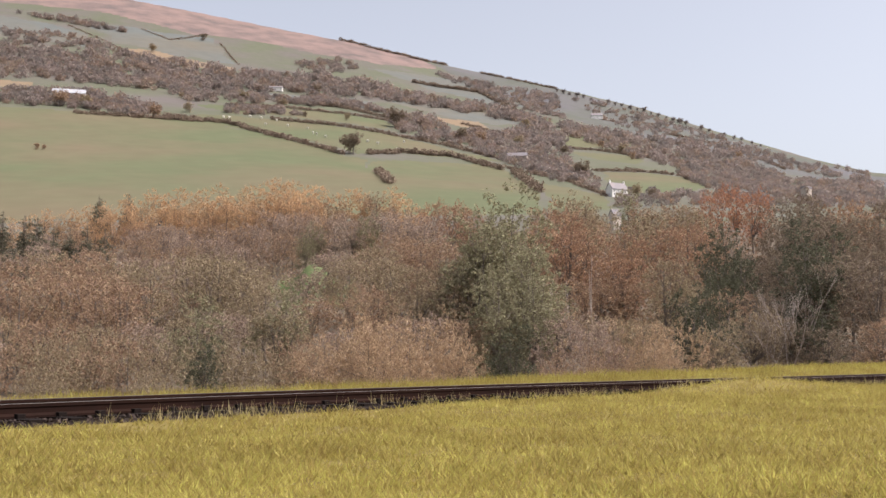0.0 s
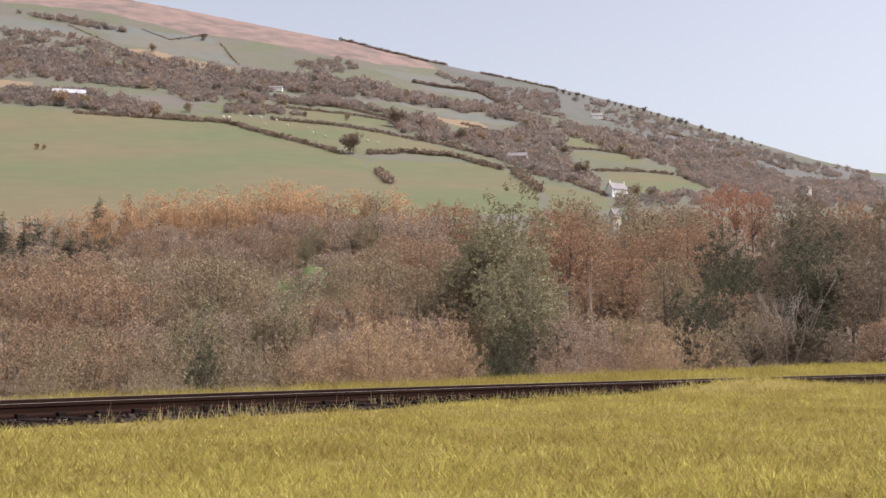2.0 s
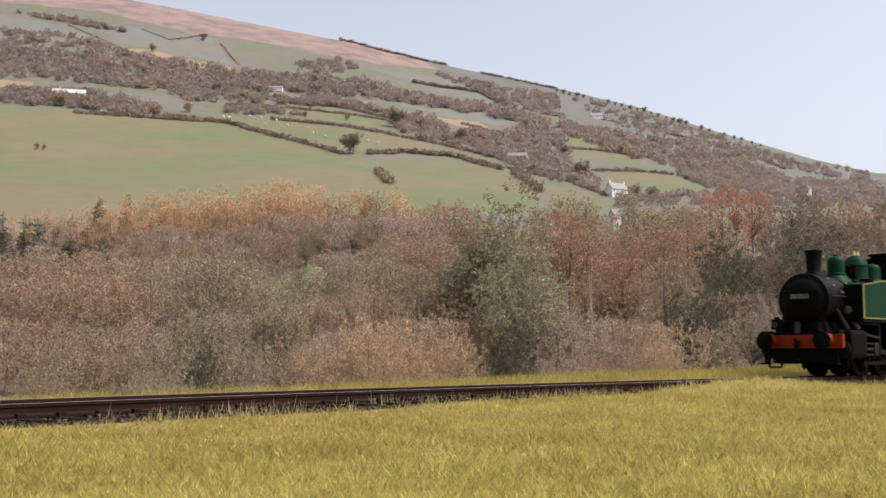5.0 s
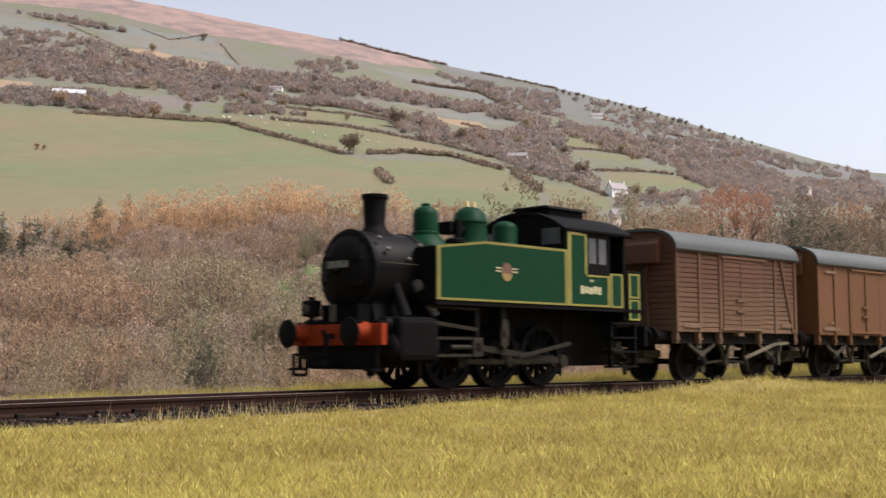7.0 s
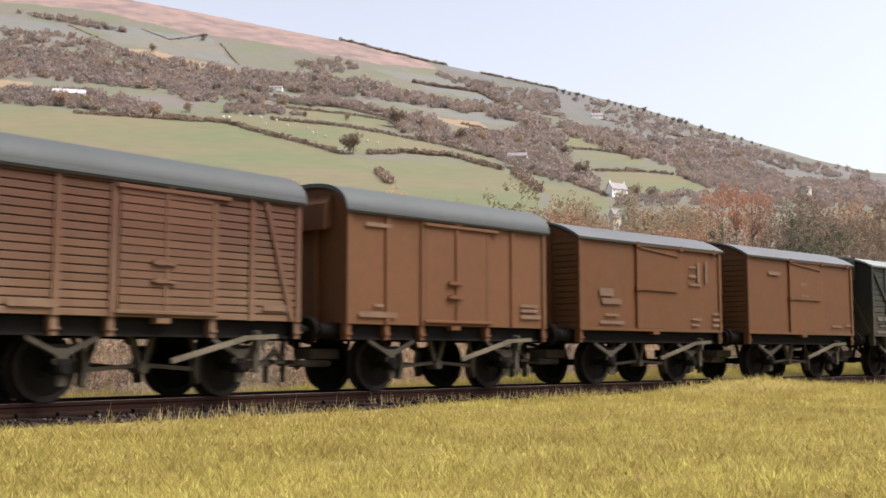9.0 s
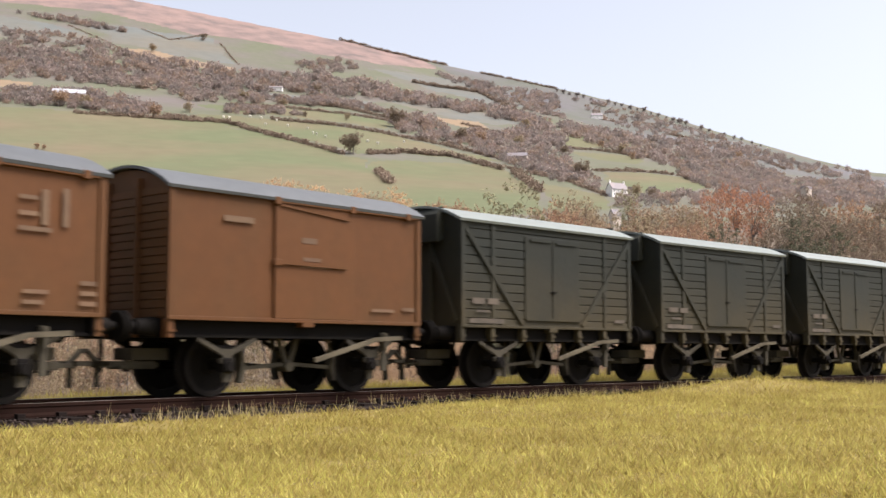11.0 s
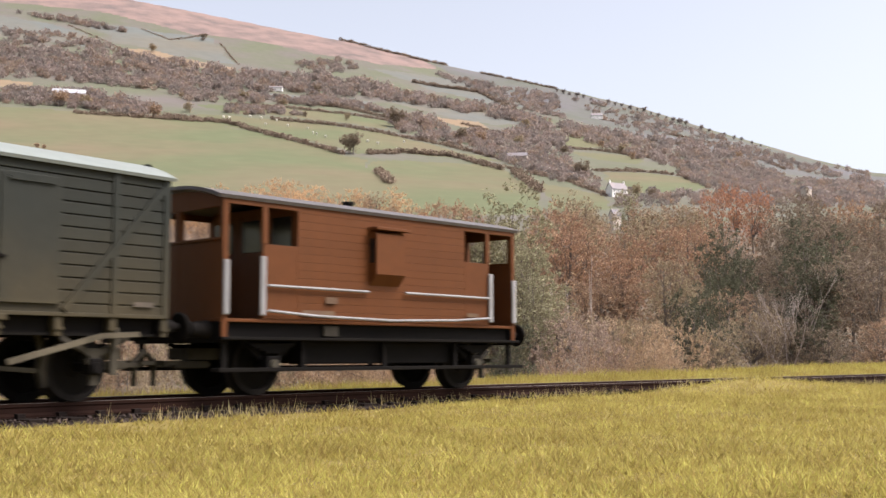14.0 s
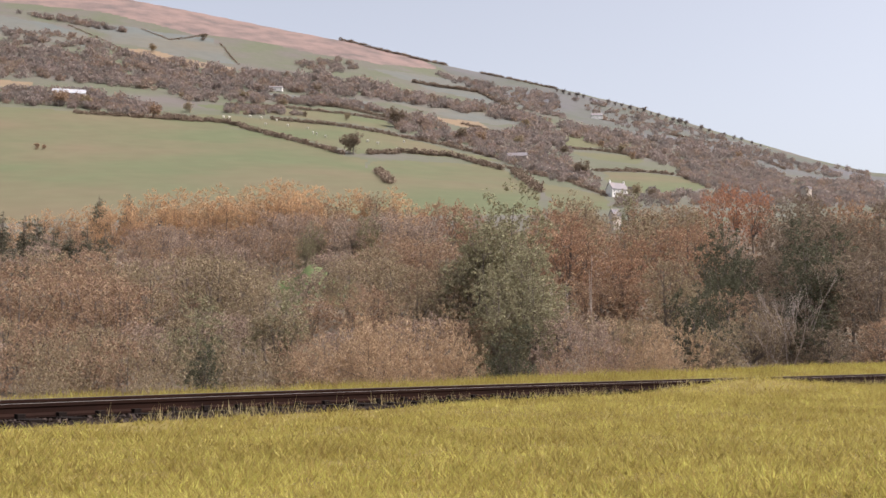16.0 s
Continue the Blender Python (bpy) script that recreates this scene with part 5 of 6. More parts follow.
van("planked", 107.1, ((-31.5, 16.6, 9.0, 1.4), (24.5, 17.4, 6.5, 1.3)))
van("ply", 191.9, ((-29.5, 37.4, 8.0, 0.9), (-31.5, 16.8, 11.5, 1.3), (-27, 19.2, 3.0, 0.7), (24.6, 20.6, 6.8, 0.8), (24.6, 19.3, 6.8, 0.8), (24.6, 17.6, 8.2, 1.0)))
van("sliding", 277.1, ((-26.5, 24.8, 6.2, 2.2), (-25.5, 22.6, 9.0, 1.6), (-24, 19.2, 6, 0.7), (-26.5, 17.0, 11, 0.9), (17.5, 34.8, 3.6, 0.7), (17.5, 32.0, 3.6, 0.8), (17.5, 29.4, 6.4, 0.8), (21.8, 30.6, 1.4, 6.2), (26.0, 30.6, 1.3, 6.8),
                      (18.6, 18.8, 5, 0.7), (18.6, 17, 4, 0.7), (30, 20.6, 3.4, 0.8), (30, 18.8, 3.4, 0.8), (30, 17.0, 3.4, 0.8)))
van("sliding", 363.0, ((-22.5, 35.0, 7.6, 1.2), (-2.0, 32.0, 4.2, 1.2), (-2.4, 26.8, 8.4, 0.9), (-1.6, 28.2, 5, 0.8), (19, 18, 7, 0.7), (29, 18.4, 4.0, 0.8)))
for c in (448.5, 533.9, 619.0):
    van("grey", c, ((-31.4, 21.0, 4.6, 1.5), (-25.8, 21.0, 4.0, 1.5), (-30, 18.9, 5, 0.6), (-32.4, 16.2, 12.8, 1.2), (27, 17.2, 4.5, 0.9)))


# ---- brake van ----
def brake_van(centre):
    root = tagged(new("brake_van"), "russet brown model brake van with white handrails", "brake van")
    half = 46.0
    for x in (-32, 32):
        wheelset(root, x, 6.2, centre)
    for side in (-1, 1):
        one("solebar", CHASSIS, root, lambda bm: (box(bm, -half, half, side * 12.6, side * 14.6, 11.2, 15.2), box(bm, -half, half, side * 14.6, side * 15.2, 11.2, 11.7)))
        one("footboard", CHASSIS, root, lambda bm: (box(bm, -half - 1.5, half + 1.5, side * 14.6, side * 17.6, 5.0, 5.8, 0.1), [box(bm, x - 0.6, x + 0.6, side * 14.4, side * 15.2, 5.0, 12) for x in (-44.5, -24, 0, 24, 44.5)]),
            "long black footboard")
        one("upper_step", CHASSIS, root, lambda bm: box(bm, -half - 0.5, half + 0.5, side * 14.6, side * 17.0, 11.4, 12.0, 0.1))
        one("ballast_weight", CHASSIS, root, lambda bm: box(bm, -23.5, 23.5, side * 9.5, side * 13.6, 6.4, 11.3, 0.3), "black weight box below the frame")
        for x in (-32, 32):
            one("axle_guard", CHASSIS, root, lambda bm: (bar(bm, (x - 7, side * 13.2, 11.4), (x - 1.9, side * 13.2, 7.6), 0.7, 1.1), bar(bm, (x + 7, side * 13.2, 11.4), (x + 1.9, side * 13.2, 7.6), 0.7, 1.1),
                                                        box(bm, x - 1.8, x + 1.8, side * 12.8, side * 15.2, 4.8, 8.2, 0.3)))
            one("spring", CHASSIS, root, lambda bm: [bar(bm, (x - h, side * 14.2, 9 + i * 0.5), (x + h, side * 14.2, 9 + i * 0.5), 1.3, 0.5) for i, h in enumerate((2, 3.4, 4.8, 6))])
            one("axlebox", DUSTY, root, lambda bm: lathe(bm, [(1.2, 0), (1.0, side * 0.6)], (x, side * 15.2, 6.3), "y", 12))
    one("underfloor", CHASSIS, root, lambda bm: box(bm, -half + 1, half - 1, -12.6, 12.6, 13.8, 15.0))
    one("floor", RUSSET, root, lambda bm: box(bm, -half, half, -15.8, 15.8, 15.0, 15.7, 0.1))
    for k in (-1, 1):
        one("headstock", CHASSIS, root, lambda bm: box(bm, k * half, k * (half - 1.8), -15.6, 15.6, 10.8, 15.0, 0.15))
        buffers(root, k * half, 6.6, 13.4, 2.9)
        coupler(root, k * half)
        # the end wall stands to half height under an open top
        e = one("end_panel", RUSSET, root, lambda bm: box(bm, k * (half - 0.2), k * (half - 1.1), -15.6, 15.6, 15.7, 31.4, 0.1))
        for y in (-15.3, 0, 15.3):
            one("veranda_post", RUSSET, root, lambda bm: box(bm, k * (half - 0.1), k * (half - 1.4), y - 0.7, y + 0.7, 11.5 if y else 15.7, 40.2, 0.12))
        one("end_beam", RUSSET, root, lambda bm: slab(bm, [(-15.6, 38.2), (15.6, 38.2)] + [(y, z - 0.9) for y, z in arc(15.6, 40.4, 43.2)][::-1], k * (half - 0.1), k * (half - 0.9), "x"))
        one("end_top_rail", RUSSET, e, lambda bm: box(bm, k * (half + 0.1), k * (half - 1.3), -15.6, 15.6, 31.4, 32.0, 0.1))
        # the cabin's end wall with its door and windows
        w = one("cabin_end", RUSSET, root, lambda bm: (box(bm, k * 25.6, k * 26.4, -15.4, -5.4, 15.7, 40.6), box(bm, k * 25.6, k * 26.4, 5.4, 15.4, 15.7, 40.6)))
        one("cabin_door", RUSSET, w, lambda bm: box(bm, k * 25.8, k * 26.3, -5.4, 5.4, 15.7, 40.6))
        one("door_window", GLASS_DARK, w, lambda bm: box(bm, k * 26.3, k * 26.5, -3.6, 3.6, 31, 38), "dark window pane")
        for y in (-10.4, 10.4):
            one("end_window", GLASS_DARK, w, lambda bm: box(bm, k * 26.4, k * 26.6, y - 3.2, y + 3.2, 31, 38), "dark window pane")
    for side in (-1, 1):
        y = side * 15.6
        s = one("side_panel", RUSSET, root, lambda bm: box(bm, -26.6, 26.6, y - side * 0.3, y + side * 0.1, 15.7, 40.4))
        for i in range(14):
            shared("cabin_plank", lambda bm: box(bm, -26.6, 26.6, -0.16, 0.16, 0.02, 1.72, 0.04), RUSSET, s, (0, y + side * 0.14, 15.8 + i * 1.74))
        for k in (-1, 1):
            # by the veranda: a window bay beside the cabin, a low side panel, an open doorway
            one("veranda_side", RUSSET, root, lambda bm: box(bm, k * 26.6, k * 35.8, y - side * 0.4, y + side * 0.3, 15.7, 31.2, 0.1))
            one("veranda_pillar", RUSSET, root, lambda bm: box(bm, k * 34.6, k * 36.0, y - side * 0.4, y + side * 0.4, 31.2, 40.4, 0.1))
            one("upper_rail", RUSSET, root, lambda bm: box(bm, k * 26.6, k * 46.0, y - side * 0.4, y + side * 0.4, 38.8, 40.5, 0.1))
            for x in (36.0, 45.2):
                h = one("handrail", WHITE, root, lambda bm: box(bm, k * x - 0.7, k * x + 0.7, side * 16.0, side * 16.6, 16.4, 28.6 if x < 40 else 27.4, 0.25), "thick white painted handrail")
        for x0, x1 in ((-35, -6.4), (5.2, 35)):
            one("handrail", WHITE, root, lambda bm: rod(bm, (x0, side * 16.6, 22.6), (x1, side * 16.6, 22.4), 0.3, seg=8), "white horizontal handrail")
        pts = [(-35, 17.4), (-22, 16.6), (0, 16.1), (22, 16.6), (35, 17.4)]
        one("lower_handrail", WHITE, root, lambda bm: [rod(bm, (a[0], side * 16.8, a[1]), (b[0], side * 16.8, b[1]), 0.32, seg=8) for a, b in zip(pts, pts[1:])], "white curved lower handrail")
        d = one("lookout", RUSSET, root, lambda bm: slab(bm, [(y, 36.8), (y + side * 2.6, 35.6), (y + side * 2.6, 26.4), (y, 23.6)], -5.6, 3.6, "x"), "projecting lookout on the cabin side")
        one("lookout_roof", RUSSET, d, lambda bm: box(bm, -6.2, 4.6, y, y + side * 3.3, 36.4, 37.1, 0.15))
        one("lookout_window", GLASS_DARK, d, lambda bm: box(bm, -5.75, -5.55, y + side * 0.5, y + side * 2.2, 29, 34.5), "narrow dark lookout window")
    roof = arc(16.6, 40.5, 43.4)
    one("roof", ROOF_BROWN, root, lambda bm: slab(bm, roof + [(y * 0.98, z - 0.7) for y, z in roof][::-1], -half - 1.2, half + 1.2, "x"), "low arched roof with a pale edge", True)
    one("chimney", CHASSIS, root, lambda bm: (rod(bm, (6, 4, 42.5), (6, 4, 45.2), 1.1, seg=12), rod(bm, (6, 4, 45.2), (6, 4, 45.8), 1.6, seg=12)))
    bars(root, LETTER, ((-25.5, 16.9, 9.0, 0.9), (-19, 19.4, 3.4, 1.4), (27, 17.6, 4, 0.9)))
    one("label_clip", DUSTY, root, lambda bm: box(bm, -18.5, -14.5, -15.4, -15.0, 12.4, 14.6))
    TRAIN.append((root, centre, 32.0))


GLASS_DARK = material("dark_window", (0.012, 0.011, 0.010), 0.15, scale=100, spec=0.6)
ROOF_BROWN = material("brake_van_roof", (0.0882, 0.07938, 0.07938), 0.55, scale=40, stain=(0.06468, 0.04998, 0.0441), amount=0.6)
brake_van(714.6)


# ---- locomotive ----
GREEN = material("loco_green", (0.0038, 0.027, 0.012), 0.45, spread=0.03, scale=50, stain=(0.0054, 0.0264, 0.0138), amount=0.5, spec=0.05)
BLACK = material("loco_black", (0.0045, 0.0043, 0.0044), 0.6, spread=0.03, scale=60, stain=(0.00756, 0.007245, 0.00693), amount=0.6, spec=0.03)
SMOKEBOX = material("worn_smokebox_black", (0.0042, 0.0042, 0.0045), 0.45, scale=70, stain=(0.0085, 0.008, 0.0078), amount=0.6, spec=0.05)
LINING = material("yellow_lining", (0.165, 0.148, 0.024), 0.55, scale=150, stain=(0.111, 0.09518, 0.01469), amount=0.5)
RED = material("red_buffer_beam", (0.205, 0.026, 0.005), 0.7, scale=90, stain=(0.165, 0.022, 0.006), amount=0.5, spec=0.1)
RODS_GREY = material("dull_steel_rods", (0.0205, 0.017, 0.013), 0.7, 0.2, scale=150, stain=(0.0117, 0.01053, 0.008775), amount=0.6, spec=0.1)
BRASS = material("brass", (0.62, 0.45, 0.20), 0.35, 0.8, scale=150)
CREAM = material("cream_lettering", (0.2851, 0.2678, 0.1555), 0.6, scale=300)
FITTING = material("bright_fitting", (0.085, 0.082, 0.078), 0.5, 0.3, scale=300)
PLATE = material("worn_plate", (0.16, 0.155, 0.13), 0.6, scale=500, stain=(0.03, 0.03, 0.028), amount=0.9)
CREST_GOLD = material("crest_gold", (0.20, 0.13, 0.045), 0.6, scale=300, stain=(0.12, 0.07, 0.02), amount=0.8)
CREST_RED = material("crest_red", (0.085, 0.036, 0.022), 0.6, scale=300)


def lined(parent, x0, x1, z0, z1, y, side, w=0.55, wide=0.0):
    """A thin painted border round a panel, wide at its ends where it has broad edges."""
    def shape(bm):
        o = side * y
        for a in (z0, z1 - w):
            box(bm, x0, x1, o, o + side * 0.06, a, a + w)
        v = wide or w
        for a in (x0, x1 - v):
            box(bm, a, a + v, o, o + side * 0.05, z0 + w, z1 - w)
    one("lining", LINING, parent, shape, "yellow lining")


def locomotive(centre):
    root = tagged(new("steam_locomotive"), "green and black model steam tank locomotive with yellow lining", "locomotive")
    bz = 28.4
    one("smokebox", SMOKEBOX, root, lambda bm: (lathe(bm, [(9.9, 0), (10.1, 0.5), (10.1, 17.4), (9.9, 17.6)], (-49.5, 0, bz), "x", 36),
                                             [lathe(bm, [(10.35, 0), (10.35, 1.2)], (x, 0, bz), "x", 36) for x in (-49.6, -33.2)]), "worn dark grey smokebox", True)
    door = one("smokebox_door", BLACK, root, lambda bm: lathe(bm, [(0.8, -3.2), (4, -2.9), (7.0, -1.9), (8.7, -0.5), (8.9, 0.1)], (-49.6, 0, bz), "x", 32), smooth=True)
    one("door_strap", BLACK, door, lambda bm: (bar(bm, (-52.0, -7.5, bz + 3), (-52.4, 6, bz + 3), 0.6, 1.0), bar(bm, (-52.0, -7.5, bz - 3), (-52.4, 6, bz - 3), 0.6, 1.0), rod(bm, (-54.4, 0, bz), (-52.4, 0, bz), 0.7, seg=10),
                                               bar(bm, (-54.2, 0, bz), (-54.2, 2.2, bz - 1.8), 0.5, 0.5)))
    for i in range(20):
        a = 2 * math.pi * i / 20
        shared("door_bolt", lambda bm: rod(bm, (0, 0, 0), (-0.6, 0, 0), 0.35, seg=6), BLACK, door, (-49.5, math.cos(a) * 9.4, bz + math.sin(a) * 9.4))
    one("number_plate", PLATE, door, lambda bm: box(bm, -53.0, -52.6, -3.6, 3.6, bz + 0.7, bz + 2.4, 0.1), "pale plate with worn unreadable characters")
    one("boiler", BLACK, root, lambda bm: lathe(bm, [(8.8, 0), (9.0, 0.4), (9.4, 46)], (-32, 0, bz), "x", 32), smooth=True)
    one("boiler_bands", SMOKEBOX, root, lambda bm: [lathe(bm, [(9.6, 0), (9.6, 0.8)], (x, 0, bz), "x", 32) for x in (-30.5, -16, 1)], smooth=True)
    one("chimney", BLACK, root, lambda bm: lathe(bm, [(5.2, 36.6), (4.4, 38.0), (3.2, 39.1), (2.6, 40.2), (3.0, 46.8), (3.35, 47.0), (3.35, 47.9), (2.7, 47.9), (2.5, 45)], (-41.0, 0, 0), "z", 26), "tall flared black chimney", True)
    fd = one("front_sandbox", GREEN, root, lambda bm: lathe(bm, [(6.2, 36.0), (5.6, 37.2), (4.5, 38.2), (3.7, 39.0), (3.7, 39.8), (3.3, 40.1), (3.3, 44.4), (3.0, 45.6), (2.1, 46.4), (0.9, 46.8)], (-23.4, 0, 0), "z", 26), "green sand dome", True)
    one("dome_cap", GREEN, fd, lambda bm: lathe(bm, [(1.2, 46.7), (1.2, 47.3), (0.6, 47.6)], (-23.4, 0, 0), "z", 14), smooth=True)
    dome = one("steam_dome", GREEN, root, lambda bm: lathe(bm, [(6.2, 36.6), (5.0, 37.8), (4.6, 38.8), (4.6, 43.4), (4.85, 43.6), (4.85, 44.0), (4.6, 44.4), (4.1, 46.2), (2.8, 47.5), (1.1, 48.0)], (-6.7, 0, 0), "z", 30), "green steam dome", True)
    for x in (-8.0, -5.2):
        one("safety_valve", BRASS, dome, lambda bm: rod(bm, (x, 0, 48.0), (x, 0, 49.6), 0.8, 0.5, 10), "small brass valve")
    rd = one("rear_sandbox", GREEN, root, lambda bm: lathe(bm, [(5.2, 36.8), (4.4, 37.8), (3.9, 38.6), (3.5, 39.2), (3.5, 43.2), (3.1, 44.3), (2.0, 45.0), (0.8, 45.3)], (7.4, 0, 0), "z", 26), "green sand dome", True)
    one("whistle", BRASS, root, lambda bm: (rod(bm, (-15.6, 5, 37), (-15.6, 5, 47.2), 0.4, seg=8), bar(bm, (-17.2, 5, 47.2), (-14.4, 5, 47.2), 0.8, 0.7)))
    one("regulator_gear", BLACK, root, lambda bm: (box(bm, -17.4, -12.6, -3, 3, 40.2, 43.2, 0.3), rod(bm, (-17, -2, 42.4), (-11, -2, 41.2), 0.7, seg=8), rod(bm, (-15.2, -3.6, 38), (-15.2, -3.6, 43.6), 0.8, seg=8)))
    one("mechanical_lubricator", FITTING, root, lambda bm: (lathe(bm, [(0.4, 0), (1.6, 0.5), (1.6, 2.2), (0.5, 2.8)], (-37.6, -10.8, bz - 3.4), "x", 12),), "pale metal fitting")
    one("clack_valve", FITTING, root, lambda bm: (rod(bm, (-33.5, -11.2, 20.8), (-32.0, -12.6, 17.8), 1.2, 0.9, 10),), "pale metal fitting")
    for x, y, z, q in ((-45.5, -9.9, 33.6, 0.55), (-39.0, -10.2, 31.4, 0.5), (-34.4, -10.3, 24.6, 0.7), (-34.6, -9.4, 35.0, 0.6), (-47.0, -8.4, 36.2, 0.5)):
        shared("pipe_union/%.2f" % q, lambda bm: (lathe(bm, [(q * 0.6, -q), (q, -q * 0.5), (q, q * 0.5), (q * 0.6, q)], (0, 0, 0), "x", 10),), FITTING, root, (x, y, z), "small bright pipe union", True)
    one("injector_pipe", RODS_GREY, root, lambda bm: (rod(bm, (-34.5, -10.4, 24.6), (-34.5, -13.2, 20.2), 0.45, seg=8), rod(bm, (-34.5, -13.2, 20.2), (-20, -15.2, 19.6), 0.45, seg=8)), "thin grey feed pipe")
    for side in (-1, 1):
        one("handrail", RODS_GREY, root, lambda bm: rod(bm, (-48.5, side * 10.9, bz + 1.6), (-34, side * 10.9, bz + 1.6), 0.28, seg=8))
        # side tank with a sloped front corner of its top
        t = one("side_tank", GREEN, root, lambda bm: slab(bm, [(-35.8, 21.6), (14.2, 21.6), (14.2, 36.6), (-19.0, 36.6), (-35.8, 34.6)], side * 9.2, side * 16.6), "lined green side tank")
        one("tank_front", BLACK, t, lambda bm: (box(bm, -36.2, -35.8, side * 9.2, side * 16.5, 21.6, 34.4),), "black tank front plate")
        one("tank_lid", BLACK, t, lambda bm: lathe(bm, [(2.6, 0), (2.6, 0.9), (1.8, 1.2)], (-26, side * 13.4, 36.0), "z", 16), smooth=True)

        def tank_line(bm):
            o = side * 16.6
            e = o + side * 0.07
            box(bm, -35.8, 14.2, o, e, 21.6, 22.15)
            box(bm, -19.0, 14.2, o, e, 36.1, 36.65)
            slab(bm, [(-35.8, 34.0), (-19.0, 36.05), (-19.0, 36.65), (-35.8, 34.6)], o, e)
            box(bm, -35.8, -34.6, o, e + side * 0.02, 22.15, 34.15)
            box(bm, 13.0, 14.2, o, e + side * 0.02, 22.15, 36.1)
        one("tank_lining", LINING, t, tank_line, "yellow lining")
        one("tank_top_edge", LINING, t, lambda bm: (box(bm, -19.0, 14.2, side * 16.0, side * 16.66, 36.6, 36.78),), "yellow edge")
        o = side * 16.68
        c = one("crest", CREST_RED, t, lambda bm: lathe(bm, [(1.9, 0), (1.9, side * 0.05)], (-10.6, o, 29.9), "y", 20), "faded round red and gold crest")
        one("crest_base", CREST_GOLD, c, lambda bm: slab(bm, [(-10.6 + 1.9 * math.cos(a), 29.0 + 2.0 * math.sin(a)) for a in np.linspace(math.pi, 2 * math.pi, 10)], o + side * 0.05, o + side * 0.1))
        one("crest_wing", CREAM, c, lambda bm: [box(bm, x, x + 2.1, o, o + side * 0.05, z, z + 0.4) for x in (-14.8, -8.5) for z in (29.3, 30.1)])
        # cab side with its window
        s = one("cab_side", GREEN, root, lambda bm: slab(bm, [(14.4, 21.6), (33.2, 21.6), (33.2, 30.4), (22.8, 30.4), (22.8, 41.6), (14.4, 41.6)], side * 15.6, side * 16.5), "lined green cab side")

        def cab_line(bm):
            e = o + side * -0.02
            b = side * 16.5
            box(bm, 14.4, 33.2, b, e, 21.6, 22.15)
            box(bm, 14.4, 15.8, b, e - side * 0.01, 22.15, 41.05)
            box(bm, 14.4, 22.8, b, e, 41.05, 41.6)
            box(bm, 21.9, 22.8, b, e - side * 0.01, 30.4, 41.05)
            box(bm, 22.8, 33.2, b, e, 29.85, 30.4)
            box(bm, 32.2, 33.2, b, e - side * 0.01, 22.15, 29.85)
        one("cab_lining", LINING, s, cab_line, "yellow lining")
        one("running_number", CREAM, s, lambda bm: [box(bm, 20.0 + i * 1.9, 21.6 + i * 1.9, side * 16.5, side * 16.57, 25.0 + 0.25 * (i % 2), 27.3 - 0.2 * (i % 3)) for i in range(5)], "cream worn characters, not readable")
        one("route_mark", CREAM, s, lambda bm: box(bm, 24.2, 25.8, side * 16.5, side * 16.57, 28.4, 29.1))
        one("window_panel", BLACK, root, lambda bm: (box(bm, 22.8, 33.8, side * 15.6, side * 16.3, 30.4, 33.6), box(bm, 22.8, 24.0, side * 15.6, side * 16.3, 33.6, 41.6), box(bm, 32.8, 33.8, side * 15.6, side * 16.3, 33.6, 41.6),
                                                     box(bm, 22.8, 33.8, side * 15.6, side * 16.3, 40.8, 42.4), box(bm, 28.0, 28.8, side * 15.7, side * 16.2, 33.6, 40.8)), "black cab window frame")
        one("cab_window", PANE, root, lambda bm: box(bm, 24.0, 32.8, side * 15.8, side * 16.0, 33.6, 40.8), "glazed cab window with grey reflections painted into the pane")
        p2 = one("doorway_panel", GREEN, root, lambda bm: box(bm, 34.0, 40.0, side * 15.5, side * 16.2, 21.6, 31.3), "narrow lined green panel")
        lined(p2, 34.0, 40.0, 21.6, 31.3, 16.2, side, 0.5, 0.9)
        p3 = one("bunker_panel", GREEN, root, lambda bm: (box(bm, 42.8, 48.2, side * 15.3, side * 16.2, 24.6, 31.7), box(bm, 42.8, 48.2, side * 15.3, side * 16.2, 18.2, 24.2)), "narrow lined green bunker panel")
        lined(p3, 42.8, 48.2, 24.6, 31.7, 16.2, side, 0.5, 0.9)
        lined(p3, 42.8, 48.2, 18.2, 24.2, 16.2, side, 0.5, 0.9)
        one("cab_handrail", SMOKEBOX, root, lambda bm: [rod(bm, (x, side * 16.6, 20), (x, side * 16.6, 34), 0.25, seg=6) for x in (41.0, 49.2)])

        # steps below the cab door
        def steps(bm):
            for x in (34.2, 45.6):
                box(bm, x, x + 0.9, side * 14.6, side * 16.0, 4.6, 17.6)
            for z in (4.6, 8.8, 12.8, 16.8):
                box(bm, 34.2, 46.5, side * 13.2, side * 16.6, z, z + 0.6, 0.1)
        one("cab_steps", BLACK, root, steps)
        one("injector", DUSTY, root, lambda bm: (rod(bm, (37, side * 13.0, 9.6), (43, side * 13.0, 9.6), 1.1, seg=10), box(bm, 39, 42, side * 12.2, side * 14, 9.2, 12.2, 0.3)), "dull grey injector pipework")
        # cylinders and slide bars
        cy = one("cylinder", BLACK, root, lambda bm: (box(bm, -49.2, -36.6, side * 10.0, side * 18.2, 6.9, 17.2, 1.4), rod(bm, (-50.2, side * 14.4, 10.2), (-36, side * 14.4, 10.2), 3.4, seg=18)), "dark outside cylinder block")
        one("valve_chest", SMOKEBOX, cy, lambda bm: rod(bm, (-50.4, side * 13.6, 15.0), (-35.6, side * 13.6, 15.0), 2.2, seg=16), smooth=True)
